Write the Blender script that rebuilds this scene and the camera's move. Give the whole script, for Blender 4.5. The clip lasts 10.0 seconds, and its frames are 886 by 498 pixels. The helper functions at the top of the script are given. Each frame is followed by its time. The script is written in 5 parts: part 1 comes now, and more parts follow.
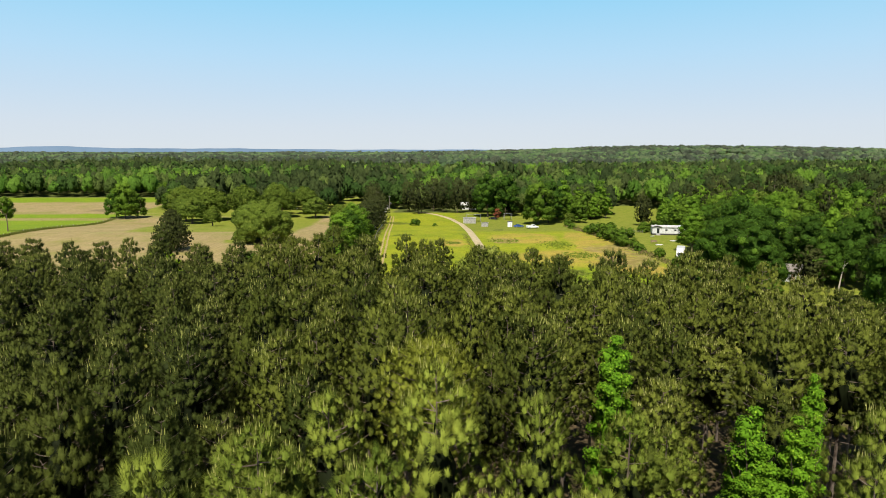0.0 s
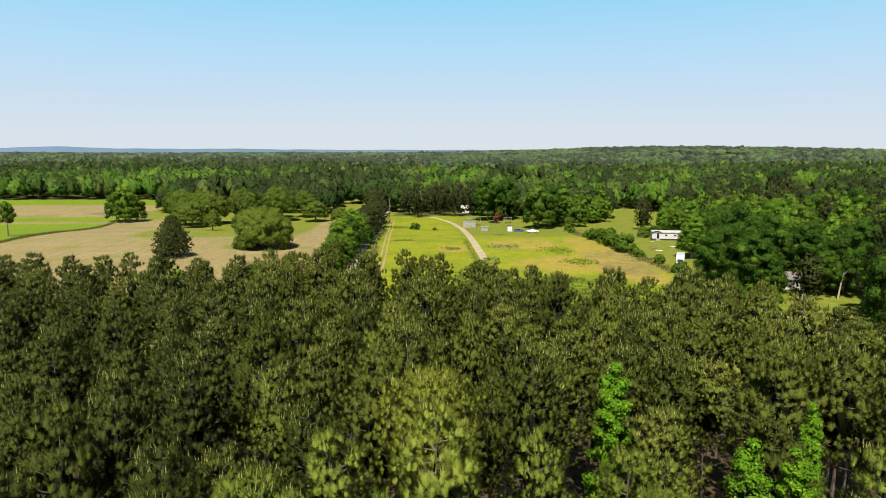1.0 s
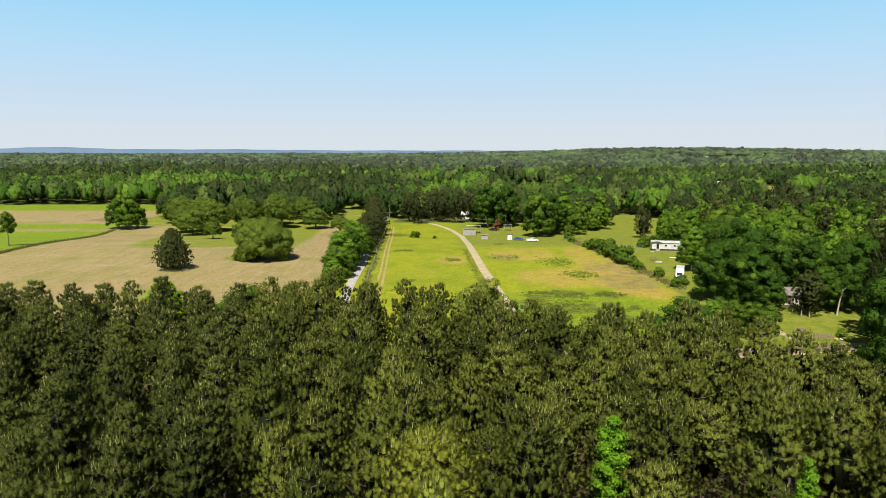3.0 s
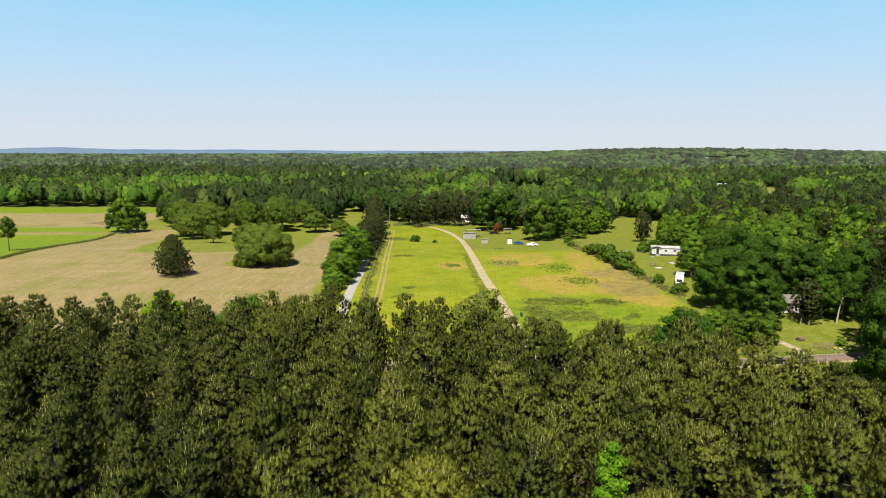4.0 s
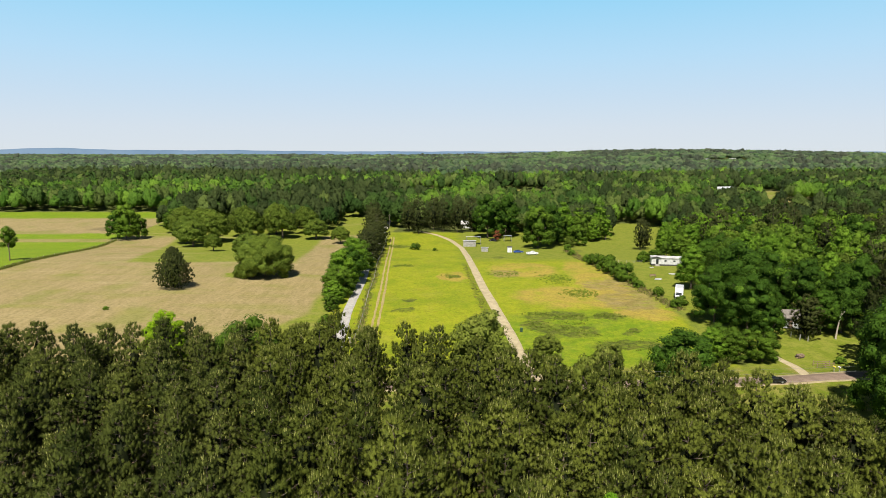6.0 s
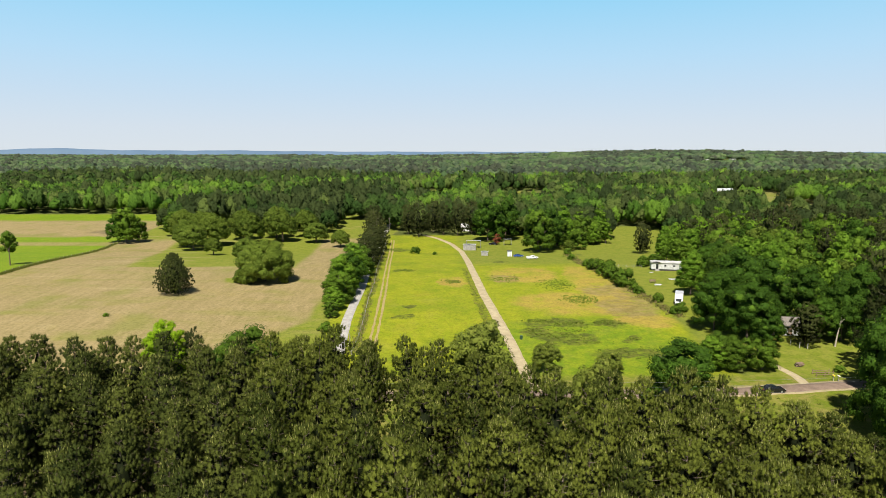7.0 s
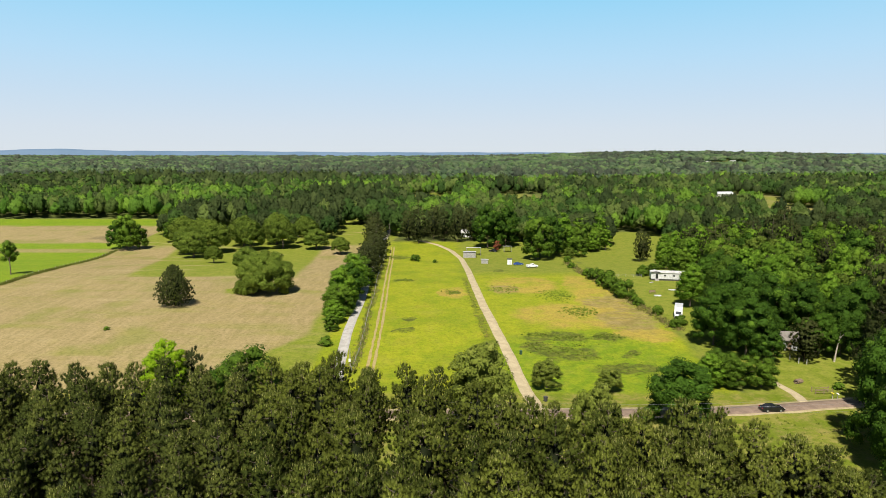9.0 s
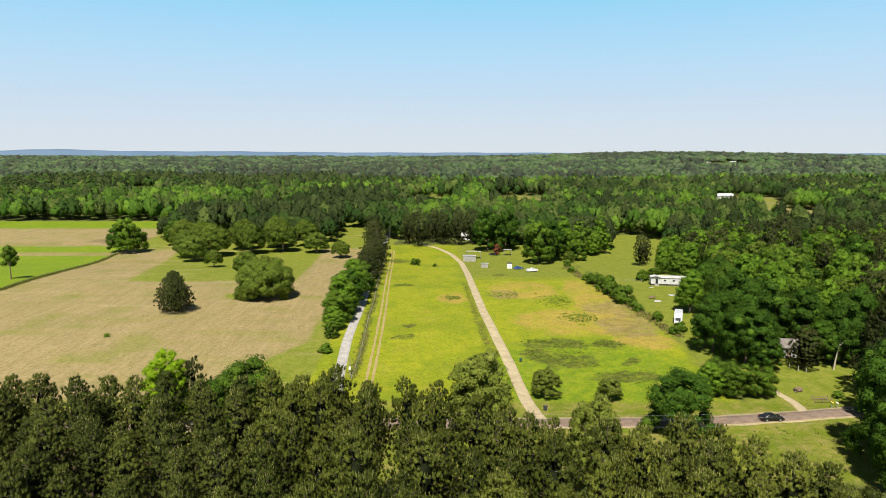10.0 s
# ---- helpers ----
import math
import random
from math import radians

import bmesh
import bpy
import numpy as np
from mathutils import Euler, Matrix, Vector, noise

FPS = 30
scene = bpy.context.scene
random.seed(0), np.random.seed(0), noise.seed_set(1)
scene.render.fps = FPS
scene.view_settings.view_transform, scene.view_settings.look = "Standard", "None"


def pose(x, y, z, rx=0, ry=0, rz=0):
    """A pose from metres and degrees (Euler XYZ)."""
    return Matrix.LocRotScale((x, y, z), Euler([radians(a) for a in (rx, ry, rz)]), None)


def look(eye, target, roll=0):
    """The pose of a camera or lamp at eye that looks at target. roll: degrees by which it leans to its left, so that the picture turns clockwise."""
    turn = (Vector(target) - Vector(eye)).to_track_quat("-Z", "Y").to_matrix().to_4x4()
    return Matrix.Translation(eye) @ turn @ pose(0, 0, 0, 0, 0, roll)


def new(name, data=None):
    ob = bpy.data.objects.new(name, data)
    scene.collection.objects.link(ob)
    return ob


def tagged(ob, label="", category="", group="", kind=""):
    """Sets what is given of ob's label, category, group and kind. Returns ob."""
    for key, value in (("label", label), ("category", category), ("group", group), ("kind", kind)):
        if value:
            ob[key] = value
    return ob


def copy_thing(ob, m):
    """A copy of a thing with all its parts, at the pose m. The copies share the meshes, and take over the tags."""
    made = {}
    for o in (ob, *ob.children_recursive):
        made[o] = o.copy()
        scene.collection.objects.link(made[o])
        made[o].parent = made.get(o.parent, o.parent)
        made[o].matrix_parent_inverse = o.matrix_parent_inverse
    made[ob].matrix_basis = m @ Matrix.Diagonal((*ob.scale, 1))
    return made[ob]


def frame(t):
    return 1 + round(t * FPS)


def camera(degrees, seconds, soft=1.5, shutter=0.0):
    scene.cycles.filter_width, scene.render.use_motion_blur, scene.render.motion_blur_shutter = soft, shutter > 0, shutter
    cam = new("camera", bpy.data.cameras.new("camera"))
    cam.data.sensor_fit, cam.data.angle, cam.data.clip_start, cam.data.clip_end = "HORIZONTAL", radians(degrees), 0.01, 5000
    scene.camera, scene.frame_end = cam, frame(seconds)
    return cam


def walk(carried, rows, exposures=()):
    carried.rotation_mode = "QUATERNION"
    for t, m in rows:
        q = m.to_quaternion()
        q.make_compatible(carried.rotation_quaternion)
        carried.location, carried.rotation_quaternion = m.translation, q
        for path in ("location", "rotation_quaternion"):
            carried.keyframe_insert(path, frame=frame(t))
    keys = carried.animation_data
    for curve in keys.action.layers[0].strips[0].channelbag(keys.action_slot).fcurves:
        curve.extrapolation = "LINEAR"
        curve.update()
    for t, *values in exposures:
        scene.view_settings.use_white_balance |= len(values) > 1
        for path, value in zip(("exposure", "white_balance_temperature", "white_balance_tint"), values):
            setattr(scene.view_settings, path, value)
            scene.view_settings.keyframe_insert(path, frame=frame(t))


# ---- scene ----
cam = camera(70.0, 10.0, soft=0.5)
# seconds, place, then pitch, roll and yaw in degrees: a drone that climbs almost straight up
ROWS = [
    (0.0, 0.00, 0.00, 34.50, -8.780, -0.014, 0.000),
    (0.5, 0.01, 0.07, 35.55, -8.780, -0.009, 0.003),
    (1.0, 0.02, 0.13, 36.56, -8.781, -0.005, 0.006),
    (1.5, 0.03, 0.20, 37.59, -8.781, 0.000, 0.009),
    (2.0, 0.03, 0.26, 38.60, -8.781, 0.005, 0.011),
    (2.5, 0.04, 0.33, 39.60, -8.781, 0.009, 0.014),
    (3.0, 0.05, 0.39, 40.64, -8.781, 0.014, 0.017),
    (4.5, 0.08, 0.59, 43.66, -8.782, 0.028, 0.026),
    (5.0, 0.08, 0.65, 44.66, -8.782, 0.032, 0.028),
    (5.5, 0.09, 0.72, 45.68, -8.782, 0.037, 0.031),
    (7.0, 0.12, 0.91, 48.61, -8.782, 0.051, 0.040),
    (7.5, 0.13, 0.98, 49.59, -8.782, 0.056, 0.043),
    (8.0, 0.14, 1.04, 50.57, -8.782, 0.060, 0.046),
    (8.5, 0.14, 1.11, 51.54, -8.783, 0.065, 0.048),
    (9.0, 0.15, 1.17, 52.53, -8.783, 0.069, 0.051),
    (9.5, 0.16, 1.24, 53.50, -8.783, 0.074, 0.054),
    (10.0, 0.17, 1.30, 54.50, -8.783, 0.079, 0.057),
]
walk(cam, [(t, pose(x, y, z, 90 + pitch, -roll, yaw)) for t, x, y, z, pitch, roll, yaw in ROWS])

# ---- light ----
SUN_UP, SUN_TURN = 58.0, 10.0
world = bpy.data.worlds.new("sky")
scene.world = world
world.use_nodes = True
wn = world.node_tree.nodes
sky = wn.new("ShaderNodeTexSky")
sky.sky_type = "NISHITA"
sky.sun_disc = False
sky.sun_elevation = radians(SUN_UP)
sky.sun_rotation = radians(180 + SUN_TURN)
sky.altitude, sky.air_density, sky.dust_density, sky.ozone_density = 0, 1.0, 0.6, 2.0
wn["Background"].inputs["Strength"].default_value = 0.027
world.node_tree.links.new(sky.outputs[0], wn["Background"].inputs["Color"])
lamp = bpy.data.lights.new("sun", "SUN")
lamp.energy, lamp.angle, lamp.color = 5.0, radians(0.53), (1.0, 0.95, 0.86)
sun = new("sun", lamp)
ce, se = math.cos(radians(SUN_UP)), math.sin(radians(SUN_UP))
ca, sa = math.cos(radians(SUN_TURN)), math.sin(radians(SUN_TURN))
sun.matrix_world = look((-sa * ce * 500, -ca * ce * 500, se * 500), (0, 0, 0))
scene.view_settings.exposure = 0.6


# ---- shaders ----
class Nodes:
    """Short words for building a node tree."""

    def __init__(self, name):
        self.mat = bpy.data.materials.new(name)
        self.mat.use_nodes = True
        self.tree = self.mat.node_tree
        self.tree.nodes.clear()
        self.out = self.add("ShaderNodeOutputMaterial")

    def add(self, kind, **props):
        n = self.tree.nodes.new(kind)
        for k, v in props.items():
            setattr(n, k, v)
        return n

    def put(self, socket, value):
        if isinstance(value, bpy.types.NodeSocket):
            self.tree.links.new(value, socket)
        elif isinstance(value, (tuple, list)) and len(value) == 3 and socket.type == "RGBA":
            socket.default_value = (*value, 1)
        else:
            socket.default_value = value

    def math(self, op, a, b=0.0, clamp=False):
        n = self.add("ShaderNodeMath", operation=op, use_clamp=clamp)
        self.put(n.inputs[0], a)
        self.put(n.inputs[1], b)
        return n.outputs[0]

    def mix(self, f, a, b, kind="MIX"):
        n = self.add("ShaderNodeMix", data_type="RGBA", blend_type=kind)
        self.put(n.inputs[0], f)
        self.put(n.inputs[6], a)
        self.put(n.inputs[7], b)
        return n.outputs[2]

    def noise(self, scale, detail=4.0, rough=0.55, at=None, stretch=None):
        n = self.add("ShaderNodeTexNoise")
        n.inputs["Scale"].default_value, n.inputs["Detail"].default_value, n.inputs["Roughness"].default_value = scale, detail, rough
        v = at if at is not None else self.coords()
        if stretch:
            m = self.add("ShaderNodeMapping")
            m.inputs["Scale"].default_value = stretch[:3]
            m.inputs["Rotation"].default_value = (0, 0, stretch[3] if len(stretch) > 3 else 0)
            self.put(m.inputs[0], v)
            v = m.outputs[0]
        self.put(n.inputs["Vector"], v)
        return n.outputs[0]

    def coords(self):
        return self.add("ShaderNodeNewGeometry").outputs["Position"]

    def ramp(self, v, lo, hi, a=0.0, b=1.0):
        n = self.add("ShaderNodeMapRange", interpolation_type="SMOOTHSTEP")
        self.put(n.inputs[0], v)
        for i, k in ((1, lo), (2, hi), (3, a), (4, b)):
            self.put(n.inputs[i], k)
        return n.outputs[0]

    def bump(self, height, strength, distance):
        n = self.add("ShaderNodeBump")
        n.inputs["Strength"].default_value, n.inputs["Distance"].default_value = strength, distance
        self.put(n.inputs["Height"], height)
        return n.outputs[0]

    def shade(self, colour, rough=0.8, metal=0.0, normal=None, spec=0.3):
        p = self.add("ShaderNodeBsdfPrincipled")
        self.put(p.inputs["Base Color"], colour)
        self.put(p.inputs["Roughness"], rough)
        self.put(p.inputs["Metallic"], metal)
        p.inputs["Specular IOR Level"].default_value = spec
        if normal is not None:
            self.put(p.inputs["Normal"], normal)
        self.tree.links.new(p.outputs[0], self.out.inputs[0])
        return p


def leaf_material(name, dark, light, tip=None, through_light=0.3, rough=0.55, spec=0.25):
    """Foliage: shifts from tree to tree and from leaf to leaf, and lets some light through."""
    n = Nodes(name)
    tree_rand = n.add("ShaderNodeObjectInfo").outputs["Random"]
    leaf_rand = n.add("ShaderNodeNewGeometry").outputs["Random Per Island"]
    c = n.mix(n.math("ADD", n.math("MULTIPLY", tree_rand, 0.55), n.math("MULTIPLY", leaf_rand, 0.45)), dark, light)
    if tip:
        c = n.mix(n.ramp(leaf_rand, 0.86, 0.98), c, tip)
    p = n.shade(c, rough, spec=spec)
    tr = n.add("ShaderNodeBsdfTranslucent")
    n.put(tr.inputs[0], n.mix(0.25, c, (0.20, 0.28, 0.03)))
    m = n.add("ShaderNodeMixShader")
    m.inputs[0].default_value = through_light
    n.tree.links.new(p.outputs[0], m.inputs[1])
    n.tree.links.new(tr.outputs[0], m.inputs[2])
    n.tree.links.new(m.outputs[0], n.out.inputs[0])
    return n.mat


def needle_material(name, dark, light, through_light=0.05):
    """Needles: shift from tree to tree, from tuft to tuft and a little from needle to needle."""
    n = Nodes(name)
    tree_rand = n.add("ShaderNodeObjectInfo").outputs["Random"]
    tuft = n.add("ShaderNodeAttribute", attribute_name="tone").outputs["Fac"]
    own = n.add("ShaderNodeNewGeometry").outputs["Random Per Island"]
    f = n.math("ADD", n.math("ADD", n.math("MULTIPLY", tree_rand, 0.62), n.math("MULTIPLY", tuft, 0.26)), n.math("MULTIPLY", own, 0.12))
    c = n.mix(f, dark, light)
    p = n.shade(c, 0.75, spec=0.06)
    tr = n.add("ShaderNodeBsdfTranslucent")
    n.put(tr.inputs[0], n.mix(0.25, c, (0.20, 0.26, 0.03)))
    m = n.add("ShaderNodeMixShader")
    m.inputs[0].default_value = through_light
    n.tree.links.new(p.outputs[0], m.inputs[1])
    n.tree.links.new(tr.outputs[0], m.inputs[2])
    n.tree.links.new(m.outputs[0], n.out.inputs[0])
    return n.mat


def plain_material(name, a, b, scale, rough=0.7, metal=0.0, bump=0.2, depth=0.02, spec=0.3):
    """A surface with a grain and larger stains."""
    n = Nodes(name)
    fine, wide = n.noise(scale * 6, 5), n.noise(scale, 3)
    c = n.mix(n.ramp(n.math("ADD", n.math("MULTIPLY", fine, 0.4), n.math("MULTIPLY", wide, 0.6)), 0.35, 0.65), a, b)
    n.shade(c, rough, metal, n.bump(fine, bump, depth), spec)
    return n.mat


M_NEEDLE = needle_material("pine_needles", (0.058, 0.088, 0.010), (0.245, 0.282, 0.040))
M_NEEDLE_DULL = needle_material("old_pine_needles", (0.017, 0.027, 0.004), (0.130, 0.149, 0.021))
M_NEEDLE_SHADED = needle_material("shady_pine_needles", (0.026, 0.037, 0.007), (0.088, 0.102, 0.018))
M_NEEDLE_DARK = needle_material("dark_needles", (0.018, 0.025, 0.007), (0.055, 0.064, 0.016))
M_INNER_SHADE = needle_material("inner_needles", (0.007, 0.010, 0.003), (0.012, 0.016, 0.005), 0.0)
M_NEEDLE_YELLOW = needle_material("yellow_needles", (0.095, 0.118, 0.012), (0.185, 0.200, 0.024), 0.1)
M_NEEDLE_RUST = needle_material("rust_needles", (0.12, 0.035, 0.018), (0.20, 0.07, 0.03))
M_CANDLE = leaf_material("pine_candles", (0.20, 0.21, 0.05), (0.31, 0.31, 0.10), None, 0.15, 0.7, 0.06)
M_LEAF = leaf_material("oak_leaves", (0.038, 0.072, 0.008), (0.105, 0.176, 0.015), (0.125, 0.20, 0.018), 0.15, 0.7, 0.05)
# dark-leaved kind; its strong self-shadow is put into the colour too
M_LEAF_DEEP = leaf_material("deep_green_leaves", (0.022, 0.051, 0.006), (0.059, 0.119, 0.011), (0.092, 0.165, 0.015), 0.12, 0.7, 0.05)
M_LEAF_OLIVE = leaf_material("olive_leaves", (0.066, 0.101, 0.013), (0.124, 0.170, 0.021), (0.17, 0.212, 0.031), 0.15, 0.7, 0.05)
M_LEAF_PALE = leaf_material("pale_olive_leaves", (0.095, 0.125, 0.018), (0.165, 0.195, 0.030), (0.20, 0.22, 0.04), 0.15, 0.7, 0.05)
M_LEAF_BRIGHT = leaf_material("bright_leaves", (0.072, 0.170, 0.008), (0.135, 0.265, 0.013), (0.20, 0.33, 0.02), 0.15, 0.7, 0.05)
M_LEAF_FRESH = leaf_material("fresh_leaves", (0.076, 0.155, 0.012), (0.145, 0.245, 0.020), (0.19, 0.29, 0.03), 0.2, 0.7, 0.05)
M_LEAF_LIME = leaf_material("lime_leaves", (0.17, 0.29, 0.010), (0.25, 0.38, 0.015), (0.31, 0.42, 0.02), 0.3, 0.7, 0.05)
M_BARK = plain_material("bark", (0.075, 0.052, 0.036), (0.165, 0.128, 0.098), 3.0, 0.9, 0, 0.6, 0.05)
M_BARK_PALE = plain_material("pale_bark", (0.30, 0.25, 0.19), (0.48, 0.42, 0.34), 3.0, 0.9, 0, 0.5, 0.04)


# ---- the lie of the land ----
def smooth(a, b, v):
    u = np.clip((np.asarray(v, float) - a) / (b - a), 0, 1)
    return u * u * (3 - 2 * u)


def terrain(x, y):
    x, y = np.asarray(x, float), np.asarray(y, float)
    z = 1.8 * smooth(135, 190, y) - 5.0 * smooth(235, 345, y)
    z = z + 1.0 * smooth(-20, -90, x) * smooth(120, 170, y) * (1 - smooth(260, 340, y))
    z = z - 1.2 * smooth(75, 110, x) * (1 - smooth(150, 200, y)) * smooth(95, 120, y)
    z = z + 23.0 * smooth(350, 3300, y) + 27 * np.exp(-((x - 930) / 760) ** 2 - ((y - 2200) / 700) ** 2)
    z = z - 30 * smooth(3300, 3900, y)
    z = z + 2.0 * np.sin(x / 170 + 1) * np.sin(y / 210) * smooth(420, 900, y)
    return z


def land(x, y):
    return float(terrain(x, y))


def lines_of(parts):
    out = []
    for a, b, step in parts:
        out += list(np.arange(a, b, step))
    return np.array(out + [parts[-1][1]])


def mesh_object(name, verts, faces, mats, slots=None, smooth_faces=False, parent=None, label="", normals=None, tones=None):
    """One mesh object from arrays of corners and faces of equal length."""
    me = bpy.data.meshes.new(name)
    verts, faces = np.asarray(verts, np.float32), np.asarray(faces, np.int32)
    k = faces.shape[1]
    me.vertices.add(len(verts))
    me.vertices.foreach_set("co", verts.ravel())
    me.loops.add(faces.size)
    me.loops.foreach_set("vertex_index", faces.ravel())
    me.polygons.add(len(faces))
    me.polygons.foreach_set("loop_start", np.arange(0, faces.size, k, dtype=np.int32))
    for m in mats:
        me.materials.append(m)
    if slots is not None:
        me.polygons.foreach_set("material_index", np.asarray(slots, np.int32))
    me.polygons.foreach_set("use_smooth", np.full(len(faces), smooth_faces or normals is not None))
    me.update(calc_edges=True)
    if tones is not None:
        me.attributes.new("tone", "FLOAT", "POINT").data.foreach_set("value", np.asarray(tones, np.float32))
    me.validate()
    if normals is not None:
        me.normals_split_custom_set_from_vertices(np.asarray(normals, np.float32))
    ob = new(name, me)
    if parent is not None:
        ob.parent = parent
    if label:
        tagged(ob, label)
    return ob


def part(name, bm, material, parent, label=""):
    """Links a bmesh as one mesh object under a thing or under a part."""
    me = bpy.data.meshes.new(name)
    bm.to_mesh(me)
    bm.free()
    me.materials.append(material)
    ob = new(name, me)
    ob.parent = parent
    return tagged(ob, label)


def ground_material():
    n = Nodes("ground_cover")
    pos = n.coords()
    xyz = n.add("ShaderNodeSeparateXYZ")
    n.put(xyz.inputs[0], pos)
    warp = n.math("MULTIPLY", n.math("SUBTRACT", n.noise(0.12, 4, 0.6), 0.5), 9.0)
    warp2 = n.math("MULTIPLY", n.math("SUBTRACT", n.noise(0.05, 4, 0.6), 0.5), 30.0)
    x, y = xyz.outputs[0], xyz.outputs[1]
    ragged = n.math("MULTIPLY", n.math("SUBTRACT", n.noise(0.5, 4, 0.65), 0.5), 6.0)
    warp3 = n.math("ADD", warp, ragged)
    warp4 = n.math("ADD", n.math("MULTIPLY", warp, 0.8), n.math("MULTIPLY", n.math("SUBTRACT", n.noise(0.23, 4, 0.65), 0.5), 9.0))

    def side(a, b, c, soft, wob=warp):
        """1 where a x + b y > c."""
        v = n.math("ADD", n.math("ADD", n.math("MULTIPLY", x, a), n.math("MULTIPLY", y, b)), wob)
        return n.ramp(v, c - soft, c + soft)

    def both(*m):
        v = m[0]
        for k in m[1:]:
            v = n.math("MULTIPLY", v, k)
        return v

    def blob(cx, cy, rx, ry, soft=0.35):
        dx = n.math("DIVIDE", n.math("SUBTRACT", n.math("ADD", x, warp4), cx), rx)
        dy = n.math("DIVIDE", n.math("SUBTRACT", n.math("ADD", y, warp3), cy), ry)
        d = n.math("ADD", n.math("MULTIPLY", dx, dx), n.math("MULTIPLY", dy, dy))
        return n.ramp(d, 1 + soft, 1 - soft)

    def union(*m):
        v = m[0]
        for k in m[1:]:
            v = n.math("MAXIMUM", v, k)
        return v

    fine, mid, wide = n.noise(3.0, 6, 0.7), n.noise(0.35, 5, 0.6), n.noise(0.05, 4, 0.55)
    streak = n.noise(0.55, 6, 0.65, stretch=(1.0, 0.16, 1.0, 0.9))
    green = n.mix(n.ramp(mid, 0.3, 0.7), (0.205, 0.248, 0.010), (0.282, 0.292, 0.016))
    green = n.mix(n.ramp(wide, 0.45, 0.65, 0, 0.6), green, (0.150, 0.205, 0.010))
    green = n.mix(n.ramp(n.noise(0.11, 5, 0.62), 0.52, 0.72, 0, 0.32), green, (0.285, 0.225, 0.030))
    lawn = n.mix(n.ramp(mid, 0.3, 0.7), (0.150, 0.186, 0.016), (0.210, 0.224, 0.034))
    hay = n.mix(n.ramp(streak, 0.32, 0.68), (0.268, 0.207, 0.092), (0.335, 0.255, 0.124))
    hay = n.mix(n.ramp(wide, 0.50, 0.68, 0, 0.65), hay, (0.195, 0.200, 0.045))
    dry = n.mix(n.ramp(mid, 0.3, 0.7), (0.32, 0.232, 0.050), (0.37, 0.285, 0.050))
    weeds = n.mix(n.ramp(n.noise(0.9, 5), 0.35, 0.65), (0.055, 0.066, 0.014), (0.118, 0.130, 0.022))
    # pine litter, its brown darkened for shade and brush under the trees
    litter = n.mix(n.ramp(n.noise(0.6, 5), 0.35, 0.65), (0.050, 0.036, 0.020), (0.105, 0.068, 0.038))
    c = n.mix(n.ramp(n.noise(0.02, 3), 0.35, 0.65), (0.08, 0.095, 0.025), (0.11, 0.13, 0.03))
    far_green = union(blob(350, 700, 70, 170), blob(300, 560, 60, 90), blob(75, 730, 45, 130), blob(-10, 750, 30, 110), blob(-395, 830, 40, 80))
    c = n.mix(far_green, c, n.mix(n.ramp(n.noise(0.02, 4, 0.6), 0.4, 0.6), lawn, (0.235, 0.205, 0.075)))
    beyond = side(0, 1, 128, 3)
    near_rows = side(0, -1, -520, 6)
    # left of the gravel road: hay, its green headlands, and the bright field past the fence
    west = both(side(-1, 0, 31, 1.5), beyond, near_rows)
    c = n.mix(west, c, hay)
    grove = both(side(0, 1, 251, 1.5, 0.0), side(0.97, 0.23, -66, 2.0, n.math("MULTIPLY", warp, 0.3)), side(-0.98, -0.09, 36, 2.0, n.math("MULTIPLY", warp, 0.4)))
    c = n.mix(both(west, n.math("MAXIMUM", grove, side(0, 1, 372, 8, warp2))), c, lawn)
    c = n.mix(both(west, side(0.86, -0.5, -119, 1.5, n.math("MULTIPLY", warp, 0.4)), side(0, -1, -205, 6)), c, lawn)
    c = n.mix(both(west, side(1, 0, -38.5, 1.5, n.math("MULTIPLY", warp, 0.4))), c, lawn)
    c = n.mix(both(west, blob(-73, 225, 6, 5)), c, lawn)
    swath = n.noise(0.07, 5, 0.6, stretch=(0.35, 1.5, 1.0, 0.55))
    c = n.mix(both(west, n.ramp(swath, 0.50, 0.66, 0, 0.62), side(0, -1, -262, 8)), c, n.mix(0.45, lawn, hay))
    c = n.mix(both(west, n.ramp(swath, 0.44, 0.30, 0, 0.5)), c, (0.40, 0.315, 0.165))
    past = both(side(-0.988, -0.153, 128.0, 0.6, 0.0), beyond, near_rows)
    c = n.mix(past, c, n.mix(0.6, green, (0.120, 0.225, 0.010)))
    c = n.mix(both(past, side(0, 1, 347, 2, 0.0), side(0, -1, -360, 3, 0.0)), c, n.mix(0.35, hay, lawn))
    c = n.mix(both(past, side(0, 1, 384, 5, warp2), side(0, -1, -472, 6, warp2)), c, hay)
    c = n.mix(both(past, blob(-206, 410, 22, 14)), c, n.mix(0.5, hay, (0.10, 0.075, 0.05)))
    # meadow on both sides of the track
    meadow = both(side(1, 0, -32, 1.0, 0.0), side(-1, 0, -66, 2), beyond, side(0, -1, -392, 6))
    c = n.mix(meadow, c, green)
    c = n.mix(both(meadow, n.math("MULTIPLY", blob(36, 152, 27, 24, 0.5), 0.95)), c, n.mix(n.ramp(mid, 0.35, 0.65), (0.128, 0.202, 0.009), (0.205, 0.258, 0.013)))
    dry_mask = n.math("MULTIPLY", union(blob(41, 194, 19, 15), blob(31, 241, 13, 16), blob(58, 175, 9, 7), blob(3.5, 226, 5, 9), blob(54, 222, 8, 40)), n.ramp(n.noise(0.09, 5, 0.65), 0.34, 0.56, 0.25, 0.95))
    c = n.mix(both(meadow, dry_mask), c, dry)
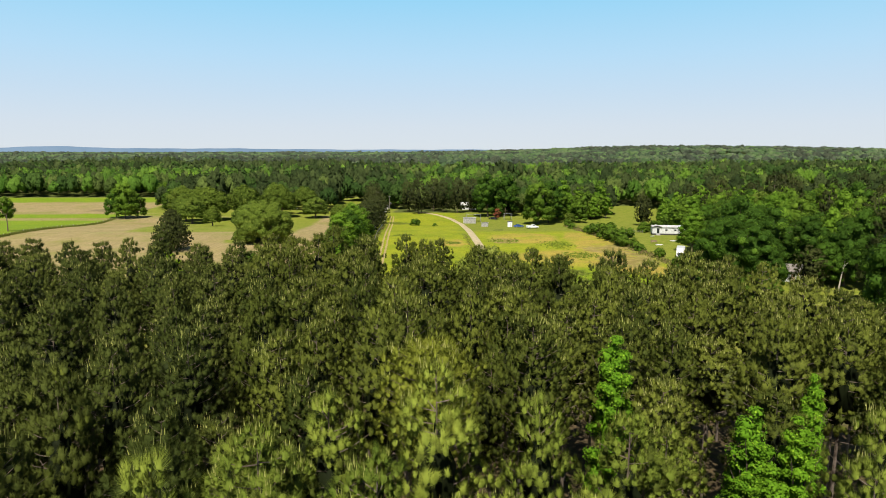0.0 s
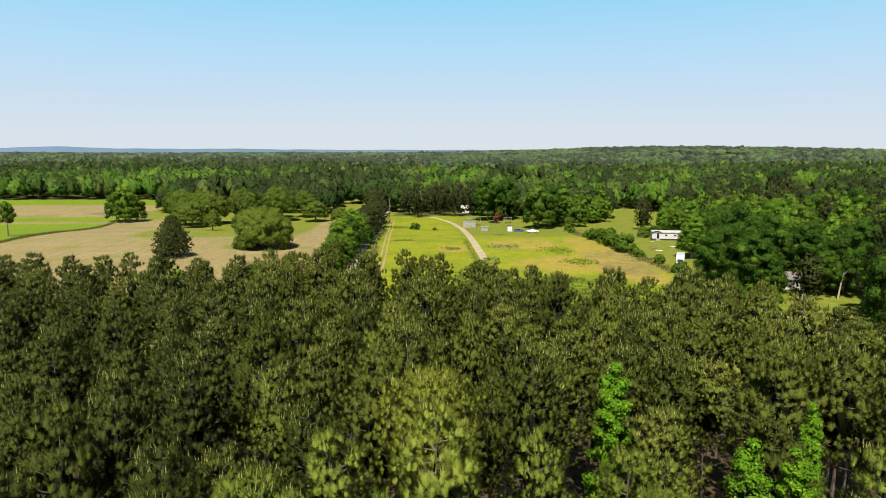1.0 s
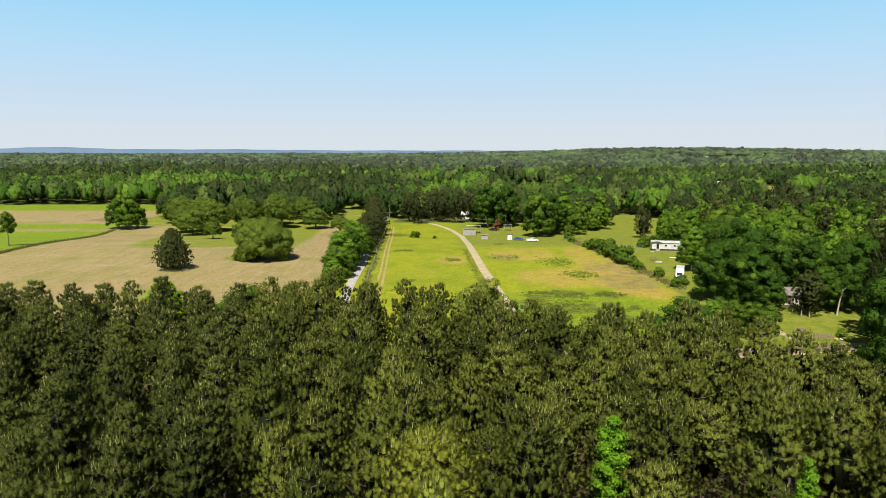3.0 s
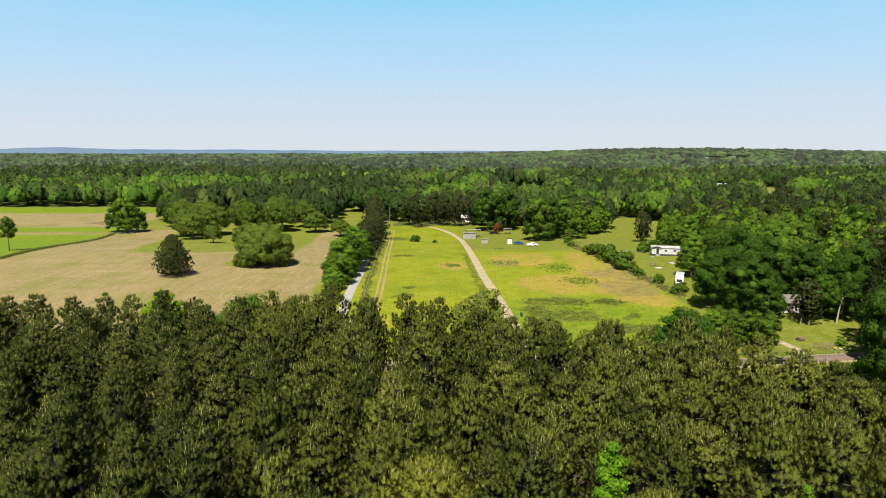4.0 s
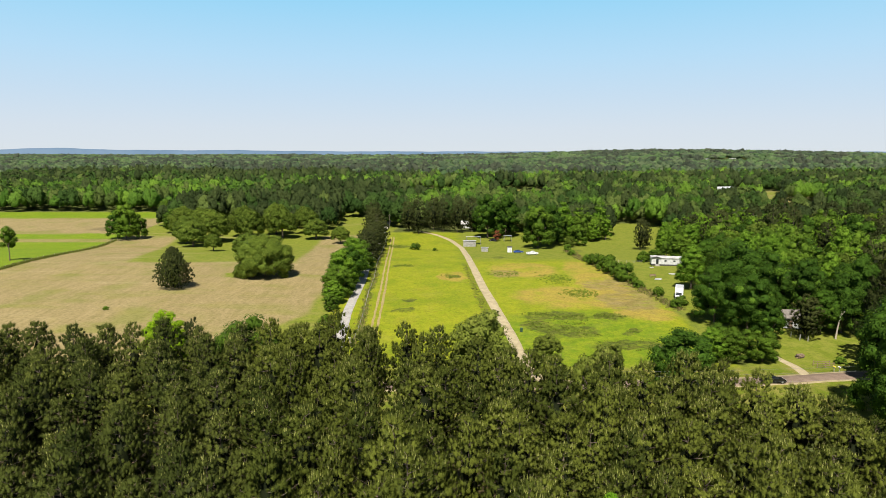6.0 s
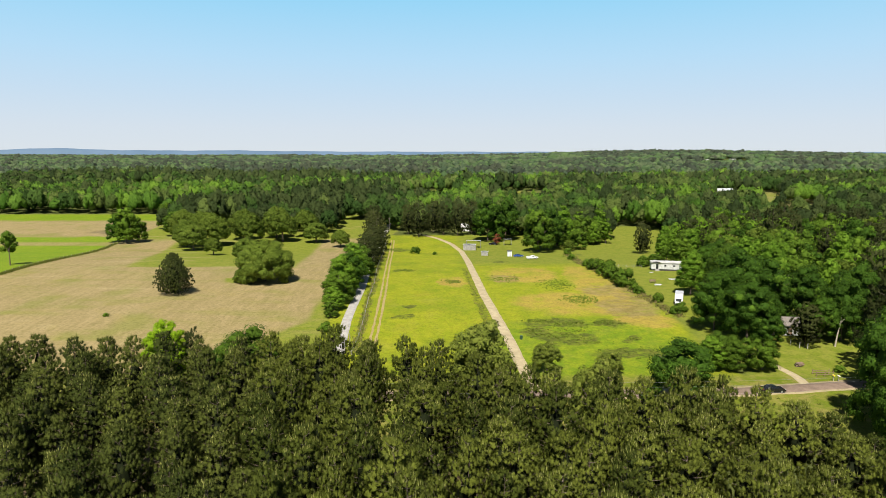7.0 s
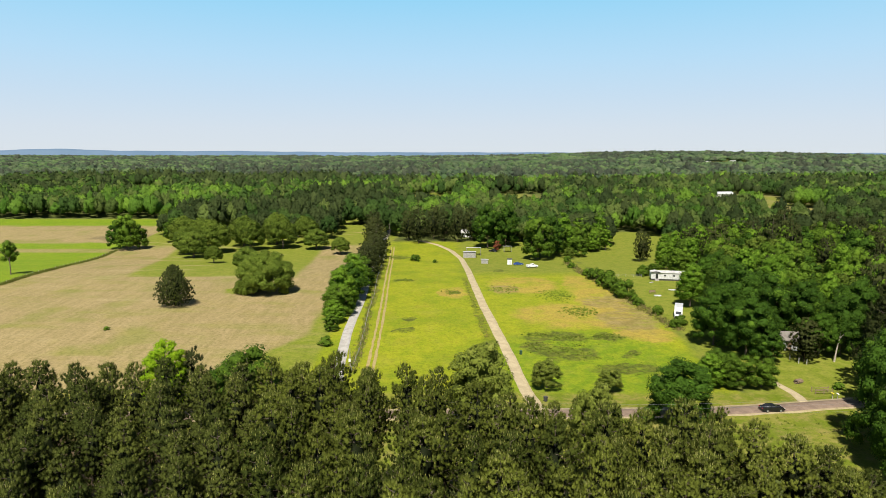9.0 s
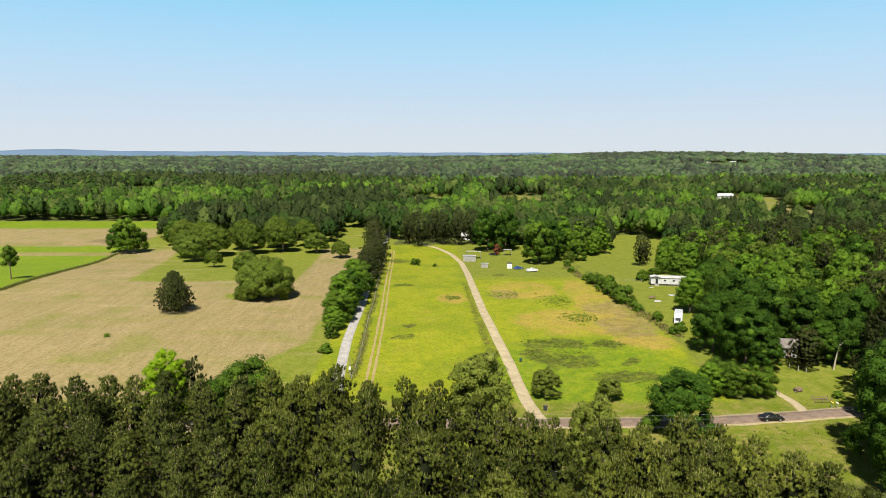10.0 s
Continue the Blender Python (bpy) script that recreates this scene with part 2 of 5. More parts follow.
    brown = n.mix(n.ramp(mid, 0.3, 0.7), (0.20, 0.150, 0.050), (0.30, 0.225, 0.095))
    c = n.mix(both(meadow, n.math("MULTIPLY", union(blob(56, 188, 9, 11), blob(54, 211, 6, 9), blob(23, 232, 6, 7), blob(60, 200, 5, 24)), n.ramp(n.noise(0.35, 5, 0.65, stretch=(0.5, 1.6, 1.0, 0.25)), 0.36, 0.56, 0.15, 0.9))), c, brown)
    c = n.mix(both(meadow, side(0, 1, 268, 10), side(1, 0, 9, 4)), c, lawn)
    edge_weeds = both(side(1, 0.046, 19.2, 0.7, n.math("MULTIPLY", warp, 0.25)), side(-1, -0.046, -22.6, 0.7, 0.0), side(0, 1, 163, 5), side(0, -1, -256, 8))
    weed_mask = n.math("MULTIPLY", union(blob(32, 172, 9, 4), blob(46, 172, 4.5, 3), blob(32.5, 158.7, 8, 5), blob(25, 165, 3.5, 4), blob(46, 149, 9, 4), blob(49, 158.5, 2.4, 1.5), blob(3.5, 226, 3, 3.5), blob(-10.5, 189, 2.4, 2), blob(-11, 177.6, 3.2, 1.5), blob(-25, 330, 7, 8), blob(-15.4, 249, 4.4, 3.5), blob(24.3, 277, 3, 4), n.math("MULTIPLY", edge_weeds, 0.6)), n.ramp(n.noise(0.4, 6, 0.7, stretch=(0.8, 1.5, 1.0)), 0.36, 0.56, 0.30, 0.92))
    c = n.mix(both(meadow, weed_mask), c, weeds)
    # mown yards round the houses
    yard = both(side(1, 0, 67, 2), beyond, side(-1, 0, -145, 4), side(0, -1, -440, 6))
    c = n.mix(yard, c, lawn)
    verge = both(side(0, 1, 99, 3), side(0, -1, -134, 2), side(1, 0, -130, 4), side(-1, 0, -150, 4))
    c = n.mix(verge, c, n.mix(n.ramp(n.noise(0.3, 8, 0.75), 0.42, 0.66, 0, 0.75), n.mix(n.ramp(wide, 0.4, 0.65), (0.125, 0.165, 0.011), (0.195, 0.208, 0.024)), (0.29, 0.23, 0.08)))
    stand = both(side(-0.3, -1, -92, 2.5), side(0, 1, -80, 5))
    c = n.mix(stand, c, litter)
    clump, speck = n.noise(1.1, 5, 0.7), n.noise(0.16, 4, 0.6)
    c = n.mix(n.ramp(clump, 0.44, 0.68, 0, 0.6), c, n.mix(0.6, c, (0.05, 0.06, 0.008)))
    c = n.mix(n.ramp(speck, 0.50, 0.72, 0, 0.35), c, n.mix(0.5, c, (0.30, 0.25, 0.06)))
    c = n.mix(n.ramp(fine, 0.30, 0.70, 0, 0.5), c, n.mix(0.5, c, (0.02, 0.03, 0.005)))
    height = n.math("ADD", n.math("MULTIPLY", fine, 0.5), n.math("MULTIPLY", mid, 0.8))
    n.shade(c, 0.95, 0, n.bump(height, 0.6, 0.25), 0.1)
    return n.mat


GX = lines_of([(-4900, -600, 215), (-600, -250, 25), (-250, 180, 5), (180, 600, 20), (600, 4900, 215)])
GY = lines_of([(-900, -50, 85), (-50, 100, 10), (100, 420, 4), (420, 1000, 20), (1000, 4900, 100)])
gx, gy = np.meshgrid(GX, GY)
gv = np.stack([gx, gy, terrain(gx, gy)], -1).reshape(-1, 3)
w, h = len(GX), len(GY)
gi = (np.arange(h - 1)[:, None] * w + np.arange(w - 1)[None]).ravel()
ground = mesh_object("ground", gv, np.stack([gi, gi + 1, gi + w + 1, gi + w], 1), [ground_material()], smooth_faces=True)
tagged(ground, "open farmland of mown hay, bright meadow grass and forest floor", "ground", kind="structure")


def strip(name, line, width, material, lift, label, category, crown=0.0, rag=0.0):
    """A road laid along a line of places, as wide as told, draped on the land."""
    pts = []
    for (x0, y0), (x1, y1) in zip(line, line[1:]):
        k = max(2, int(math.hypot(x1 - x0, y1 - y0) / 2.5))
        pts += [(x0 + (x1 - x0) * i / k, y0 + (y1 - y0) * i / k) for i in range(k)]
    pts.append(line[-1])
    for _ in range(6):
        pts = [pts[0]] + [tuple((a[i] + 2 * b[i] + c[i]) / 4 for i in (0, 1)) for a, b, c in zip(pts, pts[1:], pts[2:])] + [pts[-1]]
    rng = random.Random(len(pts))
    cols = (-0.5, -0.46, -0.2, 0.2, 0.46, 0.5)
    verts, faces = [], []
    for i, (x, y) in enumerate(pts):
        a, b = pts[max(0, i - 1)], pts[min(len(pts) - 1, i + 1)]
        d = math.hypot(b[0] - a[0], b[1] - a[1])
        nx, ny = (b[1] - a[1]) / d, -(b[0] - a[0]) / d
        wl, wr = width + rng.uniform(-rag, rag), width + rng.uniform(-rag, rag)
        for j, c in enumerate(cols):
            o = c * (wl if c < 0 else wr)
            px, py = x + nx * o, y + ny * o
            up = -0.12 if j in (0, 5) else lift + (crown if j in (2, 3) else 0)
            verts.append((px, py, land(px, py) + up))
        if i:
            k = 6 * i
            faces += [(k - 6 + j, k - 5 + j, k + 1 + j, k + j) for j in range(5)]
    ob = mesh_object(name, verts, faces, [material], smooth_faces=True)
    return tagged(ob, label, category, kind="structure")


M_ASPHALT = plain_material("worn_asphalt", (0.150, 0.108, 0.080), (0.230, 0.165, 0.122), 0.5, 0.9, 0, 0.3, 0.01)
M_SHOULDER = plain_material("road_shoulder", (0.24, 0.20, 0.10), (0.36, 0.29, 0.17), 0.7, 0.95, 0, 0.5, 0.03)
M_GRAVEL = plain_material("pale_gravel", (0.28, 0.262, 0.235), (0.40, 0.375, 0.34), 0.6, 0.95, 0, 0.5, 0.03)
M_DIRT = plain_material("track_dirt", (0.30, 0.245, 0.145), (0.42, 0.345, 0.215), 0.5, 0.95, 0, 0.5, 0.04)
M_RUT = plain_material("rut_dirt", (0.26, 0.205, 0.07), (0.33, 0.255, 0.11), 0.6, 0.95, 0, 0.5, 0.04)

ROAD = [(-260, 118.5), (-60, 120.8), (0, 122.5), (30, 123.0), (53, 123.6), (73, 126.2), (90, 130.0), (125, 140), (200, 165)]
strip("road_shoulder", ROAD, 5.6, M_SHOULDER, 0.03, "sandy gravel shoulder along the country road", "road", rag=0.5)
strip("road", ROAD, 3.9, M_ASPHALT, 0.07, "worn brownish asphalt country road", "road", 0.05, 0.1)
strip("gravel_road", [(-21.5, 124), (-24.4, 140), (-25.8, 155), (-27.2, 176), (-27.7, 200), (-28.1, 215), (-30.4, 255), (-33.6, 305), (-36.2, 355), (-37.2, 400), (-39, 470)], 2.9, M_GRAVEL, 0.05, "pale gravel farm road beside a row of trees", "road", 0.04, 0.12)
strip("dirt_drive", [(20.2, 124.6), (19.0, 129), (18.2, 138), (17.4, 155), (15.5, 176), (13.4, 207), (11.6, 250), (10.9, 285), (9.6, 325), (4.7, 355), (-4, 380), (-16, 398)], 3.0, M_DIRT, 0.04, "sandy dirt driveway through the meadow", "road", 0.03, 0.18)
for k in (0.0, 1.5):
    strip("wheel_rut", [(-17.9 + k, 133), (-18.3 + k, 147), (-19.2 + k, 176), (-20.6 + k, 207), (-23.4 + k, 255), (-27.0 + k, 314), (-30.4 + k, 370)], 0.75, M_RUT, 0.02, "bare earth wheel rut through meadow grass", "track", 0, 0.3)
strip("yard_drive", [(76.5, 127.5), (78.0, 131.5), (77.2, 136), (76.0, 141)], 2.3, M_DIRT, 0.04, "short pale gravel drive into the yard", "road", 0, 0.4)


# ---- trees ----
# leaves turn their faces towards the light
TO_LIGHT = np.array((-0.1, -0.52, 0.85))


def unit(v):
    return v / np.maximum(np.linalg.norm(v, axis=-1, keepdims=True), 1e-9)


def tube(path, radii, sides=6):
    """Corners and three-cornered faces of a tapered limb along a path."""
    path = np.asarray(path, float)
    rings = []
    for i, p in enumerate(path):
        d = unit(path[min(i + 1, len(path) - 1)] - path[max(i - 1, 0)])
        a = unit(np.cross(d, (0.31, 0.95, 0.1)))
        b = np.cross(d, a)
        ang = np.linspace(0, 2 * np.pi, sides, endpoint=False)[:, None]
        rings.append(p + radii[i] * (np.cos(ang) * a + np.sin(ang) * b))
    v = np.concatenate(rings)
    f = []
    for i in range(len(path) - 1):
        for j in range(sides):
            a, b = i * sides + j, i * sides + (j + 1) % sides
            f += [(a, b, b + sides), (a, b + sides, a + sides)]
    return v, np.array(f)


def join(pieces):
    vs, fs, k = [], [], 0
    for v, f in pieces:
        vs.append(v)
        fs.append(f + k)
        k += len(v)
    return np.concatenate(vs), np.concatenate(fs)


def blades(root, way, length, width, rng, face):
    """Thin three-cornered needles or leaves from roots along their ways, turned to face about along face."""
    side = unit(np.cross(way, face + rng.normal(size=way.shape) * 0.25)) * (width / 2)
    v = np.stack([root - side, root + side, root + way * length], 1).reshape(-1, 3)
    return v, np.arange(len(v)).reshape(-1, 3), np.repeat(face, 3, 0)


def cards(centre, normal, size, rng, face=None):
    """Leaf clumps: small bent diamonds of two faces each, facing about along their normals."""
    a = unit(np.cross(normal, rng.normal(size=normal.shape)))
    b = np.cross(normal, a)
    s = size[:, None]
    lift = normal * s * rng.uniform(-0.25, 0.25, (len(s), 1))
    v = np.stack([centre - a * s * 0.62, centre - b * s * 0.42 + lift, centre + a * s * 0.62, centre + b * s * 0.42 + lift], 1).reshape(-1, 3)
    k = np.arange(len(centre))[:, None] * 4
    return v, np.concatenate([k + (0, 1, 2), k + (0, 2, 3)]), np.repeat(normal if face is None else face, 4, 0)


def join3(pieces):
    v, f = join([p[:2] for p in pieces])
    return v, f, np.concatenate([p[2] for p in pieces])


def ico(subdiv):
    bm = bmesh.new()
    bmesh.ops.create_icosphere(bm, subdivisions=subdiv, radius=1)
    v, f = np.array([p.co[:] for p in bm.verts]), np.array([[q.index for q in p.verts] for p in bm.faces])
    bm.free()
    return v, f


def core(rng, centre, shape, subdiv=2):
    """The dense inner mass of a crown: a lumpy closed form."""
    v, f = ico(subdiv)
    return v * np.asarray(shape) * rng.uniform(0.8, 1.1, (len(v), 1)) + np.asarray(centre), f, v


def puffs(centre, radius, rng, lean=0.0, subdiv=1, form=(1, 1, 0.85)):
    """The dense hearts of many tufts or leaf clumps: small uneven balls."""
    bv, bf = ico(subdiv)
    m, k = len(centre), len(bv)
    d = unit(bv[None] + rng.normal(size=(m, k, 3)) * 0.22)
    v = centre[:, None] + d * radius.reshape(m, 1, 1) * rng.uniform(0.75, 1.15, (m, k, 1)) * np.array(form)
    f = (np.arange(m)[:, None, None] * k + bf[None]).reshape(-1, 3)
    nor = unit(d + (lean[:, None] if isinstance(lean, np.ndarray) else lean))
    return v.reshape(-1, 3), f, nor.reshape(-1, 3)


def pine_parts(seed, tall, radius, bare, clusters, needles, size, width, candles, dome=0.0, heart=0.5, wild=1.0):
    """A pine: whorls of limbs that carry brush-like needle tufts, well apart, with pale candles standing on the upper ones."""
    rng = np.random.default_rng(seed)
    wood = [tube([(0, 0, 0), (0.05, 0, tall * 0.5), (0.0, 0.05, tall * 0.96)], [0.17, 0.12, 0.03], 6)]
    deep = tall - bare
    sway = rng.uniform(0, 6.28)
    whorls = max(5, int(round(deep / (size * 1.75))))
    limbs = max(4, int(round(clusters / 4.6 / whorls)))
    spots = [np.array((0, 0, tall - size * 0.3))]
    for w in range(whorls):
        u = (w + 0.2) / whorls
        prof = (1 - u ** (1.75 + dome)) ** 0.70 * (0.75 + 0.25 * min(1, u / 0.15))
        k = limbs if prof > 0.45 else max(3, limbs - 2)
        a0 = w * 2.4 + rng.uniform(0, 0.6)
        for i in range(k):
            if rng.random() < 0.14 * wild:
                continue
            az = a0 + 2 * math.pi * i / k + rng.normal(0, 0.3)
            r = radius * prof * rng.uniform(0.80 - 0.25 * wild, 1.08 + 0.12 * wild) * (1 + wild * (0.16 * math.sin(az + sway) + 0.12 * math.sin(3 * az + 2.3 * w)))
            z = bare + deep * u + rng.normal(0, size * (0.3 + 0.4 * wild))
            rise = 0.30 * r + size * 0.3
            tip = np.array((math.cos(az) * r, math.sin(az) * r, min(z + rise, tall)))
            aside = np.array((-math.sin(az), math.cos(az), 0.0))
            inner = np.array((math.cos(az) * r * 0.55, math.sin(az) * r * 0.55, z + rise * 0.3))
            spots.append(tip)
            step = max(size * 0.95, r * 0.24)
            spots.append(tip * np.array((0.74, 0.74, 1)) + aside * step * rng.uniform(0.7, 1.1) - np.array((0, 0, rise * 0.3)))
            spots.append(tip * np.array((0.74, 0.74, 1)) - aside * step * rng.uniform(0.7, 1.1) - np.array((0, 0, rise * 0.3)))
            if r > size * 2.2:
                spots.append(inner + rng.normal(size=3) * size * 0.4)
                spots.append(tip + aside * step * rng.normal() * 0.9 + np.array((0, 0, size * rng.uniform(-0.9, 0.3))))
            if (i + w) % 2 == 0:
                foot = np.array((0, 0, z - 0.1 * r))
                wood.append(tube([foot, (foot + tip) / 2 - np.array((0, 0, 0.08 * r)), tip], [0.04, 0.028, 0.010], 3))
    spots = np.asarray(spots)
    m = len(spots)
    flat = unit(spots * np.array((1, 1, 0)) + 1e-6)
    out = unit(flat * 0.55 + np.array((0, 0, 0.9)) + rng.normal(size=(m, 3)) * 0.26)
    whole = unit((spots - np.array((0, 0, bare + deep * 0.35))) * np.array((1 / radius, 1 / radius, 1.5 / deep)))
    cs = size * rng.uniform(0.6, 1.45, (m, 1))
    rep = lambda a: np.repeat(a, needles, 0)
    k = m * needles
    ball = unit(rng.normal(size=(k, 3)) + rep(out) * 0.55)
    root = rep(spots) + ball * rep(cs) * heart * 0.8 * np.array((0.9, 0.9, 1.2))
    way = unit(ball * 0.75 + rep(out) * 0.9 + rng.normal(size=(k, 3)) * 0.2)
    face = unit(ball * 0.55 + rep(whole) * 1.05 + rng.normal(size=(k, 3)) * 0.10)
    p1 = blades(root, way, rep(cs) * rng.uniform(0.42, 0.82, (k, 1)), width, rng, face)
    per = 4
    top = np.argsort(-(spots[:, 2] + np.linalg.norm(spots[:, :2], axis=1) * 0.5 + rng.normal(size=m) * 0.9))[: candles // per]
    cr = np.repeat(spots[top] + out[top] * cs[top] * 0.55, per, 0) + rng.normal(size=(len(top) * per, 3)) * size * np.array((0.36, 0.36, 0.2))
    cw = unit(np.array((0, 0, 1.0)) + np.repeat(out[top], per, 0) * 0.15 + rng.normal(size=cr.shape) * 0.07)
    cl = rng.uniform(0.20, 0.46, (len(cr), 1))
    cf = unit(np.repeat(whole[top], per, 0) + rng.normal(size=cr.shape) * 0.4)
    thick = min(0.075, max(0.05, width * 1.4))
    p3 = blades(cr, cw, cl, thick, rng, cf)
    p4 = blades(cr, cw, cl, thick, rng, unit(np.cross(cw, cf) + 0.5 * cf))
    # inner mass, coloured near black to put deep shade between the tufts
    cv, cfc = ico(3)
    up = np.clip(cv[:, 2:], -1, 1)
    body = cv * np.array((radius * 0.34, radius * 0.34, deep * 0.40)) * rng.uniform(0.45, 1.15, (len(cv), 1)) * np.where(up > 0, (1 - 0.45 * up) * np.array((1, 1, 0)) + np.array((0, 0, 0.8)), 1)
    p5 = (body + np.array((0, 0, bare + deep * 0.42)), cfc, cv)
    p6 = puffs(spots, cs * heart, rng, whole * 1.1, 1, (0.9, 0.9, 1.2))
    v, f, nor = join3([p1, p3, p4, p5, p6])
    tuft = rng.random(m)
    each = len(p6[0]) // m
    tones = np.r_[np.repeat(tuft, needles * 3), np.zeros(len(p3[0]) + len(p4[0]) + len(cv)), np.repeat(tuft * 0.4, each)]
    second = rng.random(m) < 0.15
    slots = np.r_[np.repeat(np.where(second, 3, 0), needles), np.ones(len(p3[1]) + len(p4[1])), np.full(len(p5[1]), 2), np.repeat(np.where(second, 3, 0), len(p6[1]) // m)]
    return join(wood), (v, f, nor, slots, tones)


def pine_tree(seed, needle=None, label="", dome=0.0, second=None, **shape):
    thing = new("pine_tree")
    (wv, wf), (v, f, nor, slots, tones) = pine_parts(seed, dome=dome, **shape)
    mesh_object("trunk", wv, wf, [M_BARK], parent=thing)
    mesh_object("crown", v, f, [needle or M_NEEDLE, M_CANDLE, M_INNER_SHADE, second or needle or M_NEEDLE], slots, parent=thing, normals=nor, tones=tones)
    return tagged(thing, label or "dense young pine with pale candle shoots in the plantation", "tree", "pines of the plantation")


def crown_cards(rng, tall, base, radius, n, size, lobes, knob=0.26, low=0.35, narrow=0.0, jitter=0.17):
    """Leaf clumps over a lumpy crown made of many overlapping lobes: a dome that comes down to its base."""
    half = (tall - base)
    d = unit(rng.normal(size=(lobes, 3)))
    d[:, 2] = rng.uniform(-low, 1.0, lobes)
    d[:, :2] = unit(d[:, :2]) * np.sqrt(np.clip(1 - np.clip(d[:, 2:], 0, 1) ** 2, 0, 1)) * (1 - narrow * np.clip(d[:, 2:], 0, 1))
    uneven = rng.uniform(0.72, 1.0, (lobes, 1))
    axis_z = base + half * (low / (1 + low))
    shape = np.array((radius, radius, half / (1 + low)))
    r = radius * knob * rng.uniform(0.7, 1.25, (lobes, 1))
    centre = d * np.maximum(shape - r * np.array((1, 1, 0.8)), 0.1) * uneven + np.array((0, 0, axis_z))
    k = max(6, n // lobes)
    e = unit(rng.normal(size=(lobes, k, 3)) + d[:, None] * 0.55 + np.array((0, 0, 0.3)))
    p = centre[:, None] + e * r[:, None] * rng.uniform(0.80, 1.10, (lobes, k, 1)) * np.array((1, 1, 0.8))
    nor = unit(e + rng.normal(size=e.shape) * 0.27 + TO_LIGHT * 0.45)
    siz = size * rng.uniform(0.6, 1.4, lobes * k)
    leaf = cards(p.reshape(-1, 3), nor.reshape(-1, 3), siz, rng, unit(e * 0.8 + d[:, None] * 0.5 + TO_LIGHT * 0.15 + rng.normal(size=e.shape) * jitter).reshape(-1, 3))
    return join3([leaf, core(rng, (0, 0, axis_z + shape[2] * 0.12), (shape - r.mean()) * 0.5), puffs(centre, r * 0.75, rng, d * 0.4)])


def broad_parts(seed, tall, base, radius, n, size, lobes=22, knob=0.26, low=0.35, narrow=0.0, girth=0.25, jitter=0.17):
    rng = np.random.default_rng(seed)
    fork = base + (tall - base) * 0.25
    wood = [tube([(0, 0, -0.2), (0.06, 0.03, base * 0.6), (0, 0.08, fork), (0.05, 0, base + (tall - base) * 0.8)], [girth * 1.3, girth, girth * 0.75, girth * 0.15], 7)]
    for i in range(7):
        az = i * 2.4 + rng.uniform(0, 1)
        z0 = base * 0.85 + (fork - base * 0.6) * rng.uniform(0.2, 1.2)
        out = radius * rng.uniform(0.5, 0.75)
        tip = (math.cos(az) * out, math.sin(az) * out, z0 + (tall - z0) * rng.uniform(0.3, 0.7))
        midp = (math.cos(az) * out * 0.45, math.sin(az) * out * 0.45, z0 + (tip[2] - z0) * 0.6)
        wood.append(tube([(0, 0, z0), midp, tip], [girth * 0.5, girth * 0.35, girth * 0.1], 4))
    return join(wood), crown_cards(rng, tall, base, radius, n, size, lobes, knob, low, narrow, jitter)


def broad_tree(seed, leaf, label, name="broadleaf_tree", category="tree", group="", bark=None, **shape):
    thing = new(name)
    (wv, wf), (v, f, nor) = broad_parts(seed, **shape)
    mesh_object("trunk", wv, wf, [bark or M_BARK], parent=thing)
    mesh_object("crown", v, f, [leaf], parent=thing, normals=nor)
    return tagged(thing, label, category, group)


def at(ob, x, y, scale=1.0, turn=0.0, high=1.0):
    """Stands a thing on the land."""
    ob.matrix_basis = pose(x, y, land(x, y) - 0.05, 0, 0, turn) @ Matrix.Diagonal((scale, scale, scale * high, 1))
    return ob


def copy_at(ob, x, y, scale=1.0, turn=0.0, high=1.0):
    s = ob.scale.copy()
    ob.scale = (1, 1, 1)
    made = copy_thing(ob, pose(x, y, land(x, y) - 0.05, 0, 0, turn) @ Matrix.Diagonal((scale, scale, scale * high, 1)))
    ob.scale = s
    return made


# the pine plantation under and ahead of the camera
def stand_edge(x):
    return float(np.interp(x, (-120, -60, -46, -20, -9, 2, 8, 11, 20, 31, 36, 45, 48, 60, 95), (95, 93, 91, 91, 88, 87, 81, 76, 74, 75, 72, 71, 67, 62, 52)))


def stand_top(x):
    """The height that the plantation's tops reach."""
    return float(np.interp(x, (-60, -40, -20, 2, 12, 36, 45, 60), (22.6, 22.4, 23.6, 24.0, 23.0, 22.0, 19.6, 17.5)))


NEAR = [dict(tall=21.0, radius=3.5, bare=11.0, clusters=430, needles=84, size=0.46, width=0.017, candles=110, heart=0.36, wild=0.6),
        dict(tall=20.4, radius=3.2, bare=11.5, clusters=400, needles=84, size=0.44, width=0.017, candles=40, heart=0.36, wild=0.7),
        dict(tall=21.4, radius=3.8, bare=12.5, clusters=460, needles=84, size=0.48, width=0.017, candles=240, heart=0.36, wild=0.6),
        dict(tall=20.0, radius=3.5, bare=10.5, clusters=430, needles=84, size=0.48, width=0.017, candles=12, heart=0.36, wild=0.7)]
FAR = [dict(s, needles=36, width=0.030, clusters=int(s["clusters"] * 1.35), size=s["size"] * 0.9, radius=s["radius"] * 0.98, candles=c, heart=0.36) for s, c in zip(NEAR, (130, 60, 240, 24))]
near_pines = [pine_tree(11 + i, M_NEEDLE, second=M_NEEDLE_DULL, **s) for i, s in enumerate(NEAR)]
# far pines take a darker needle colour than near ones
far_pines = [pine_tree(31 + i, M_NEEDLE_DULL, second=M_NEEDLE_SHADED, **s) for i, s in enumerate(FAR)]
# left-hand pines, with deep shade put into their needle colour
dark_pines = [pine_tree(21 + i, M_NEEDLE_SHADED, second=M_NEEDLE_DULL, **NEAR[i]) for i in (0, 3)]
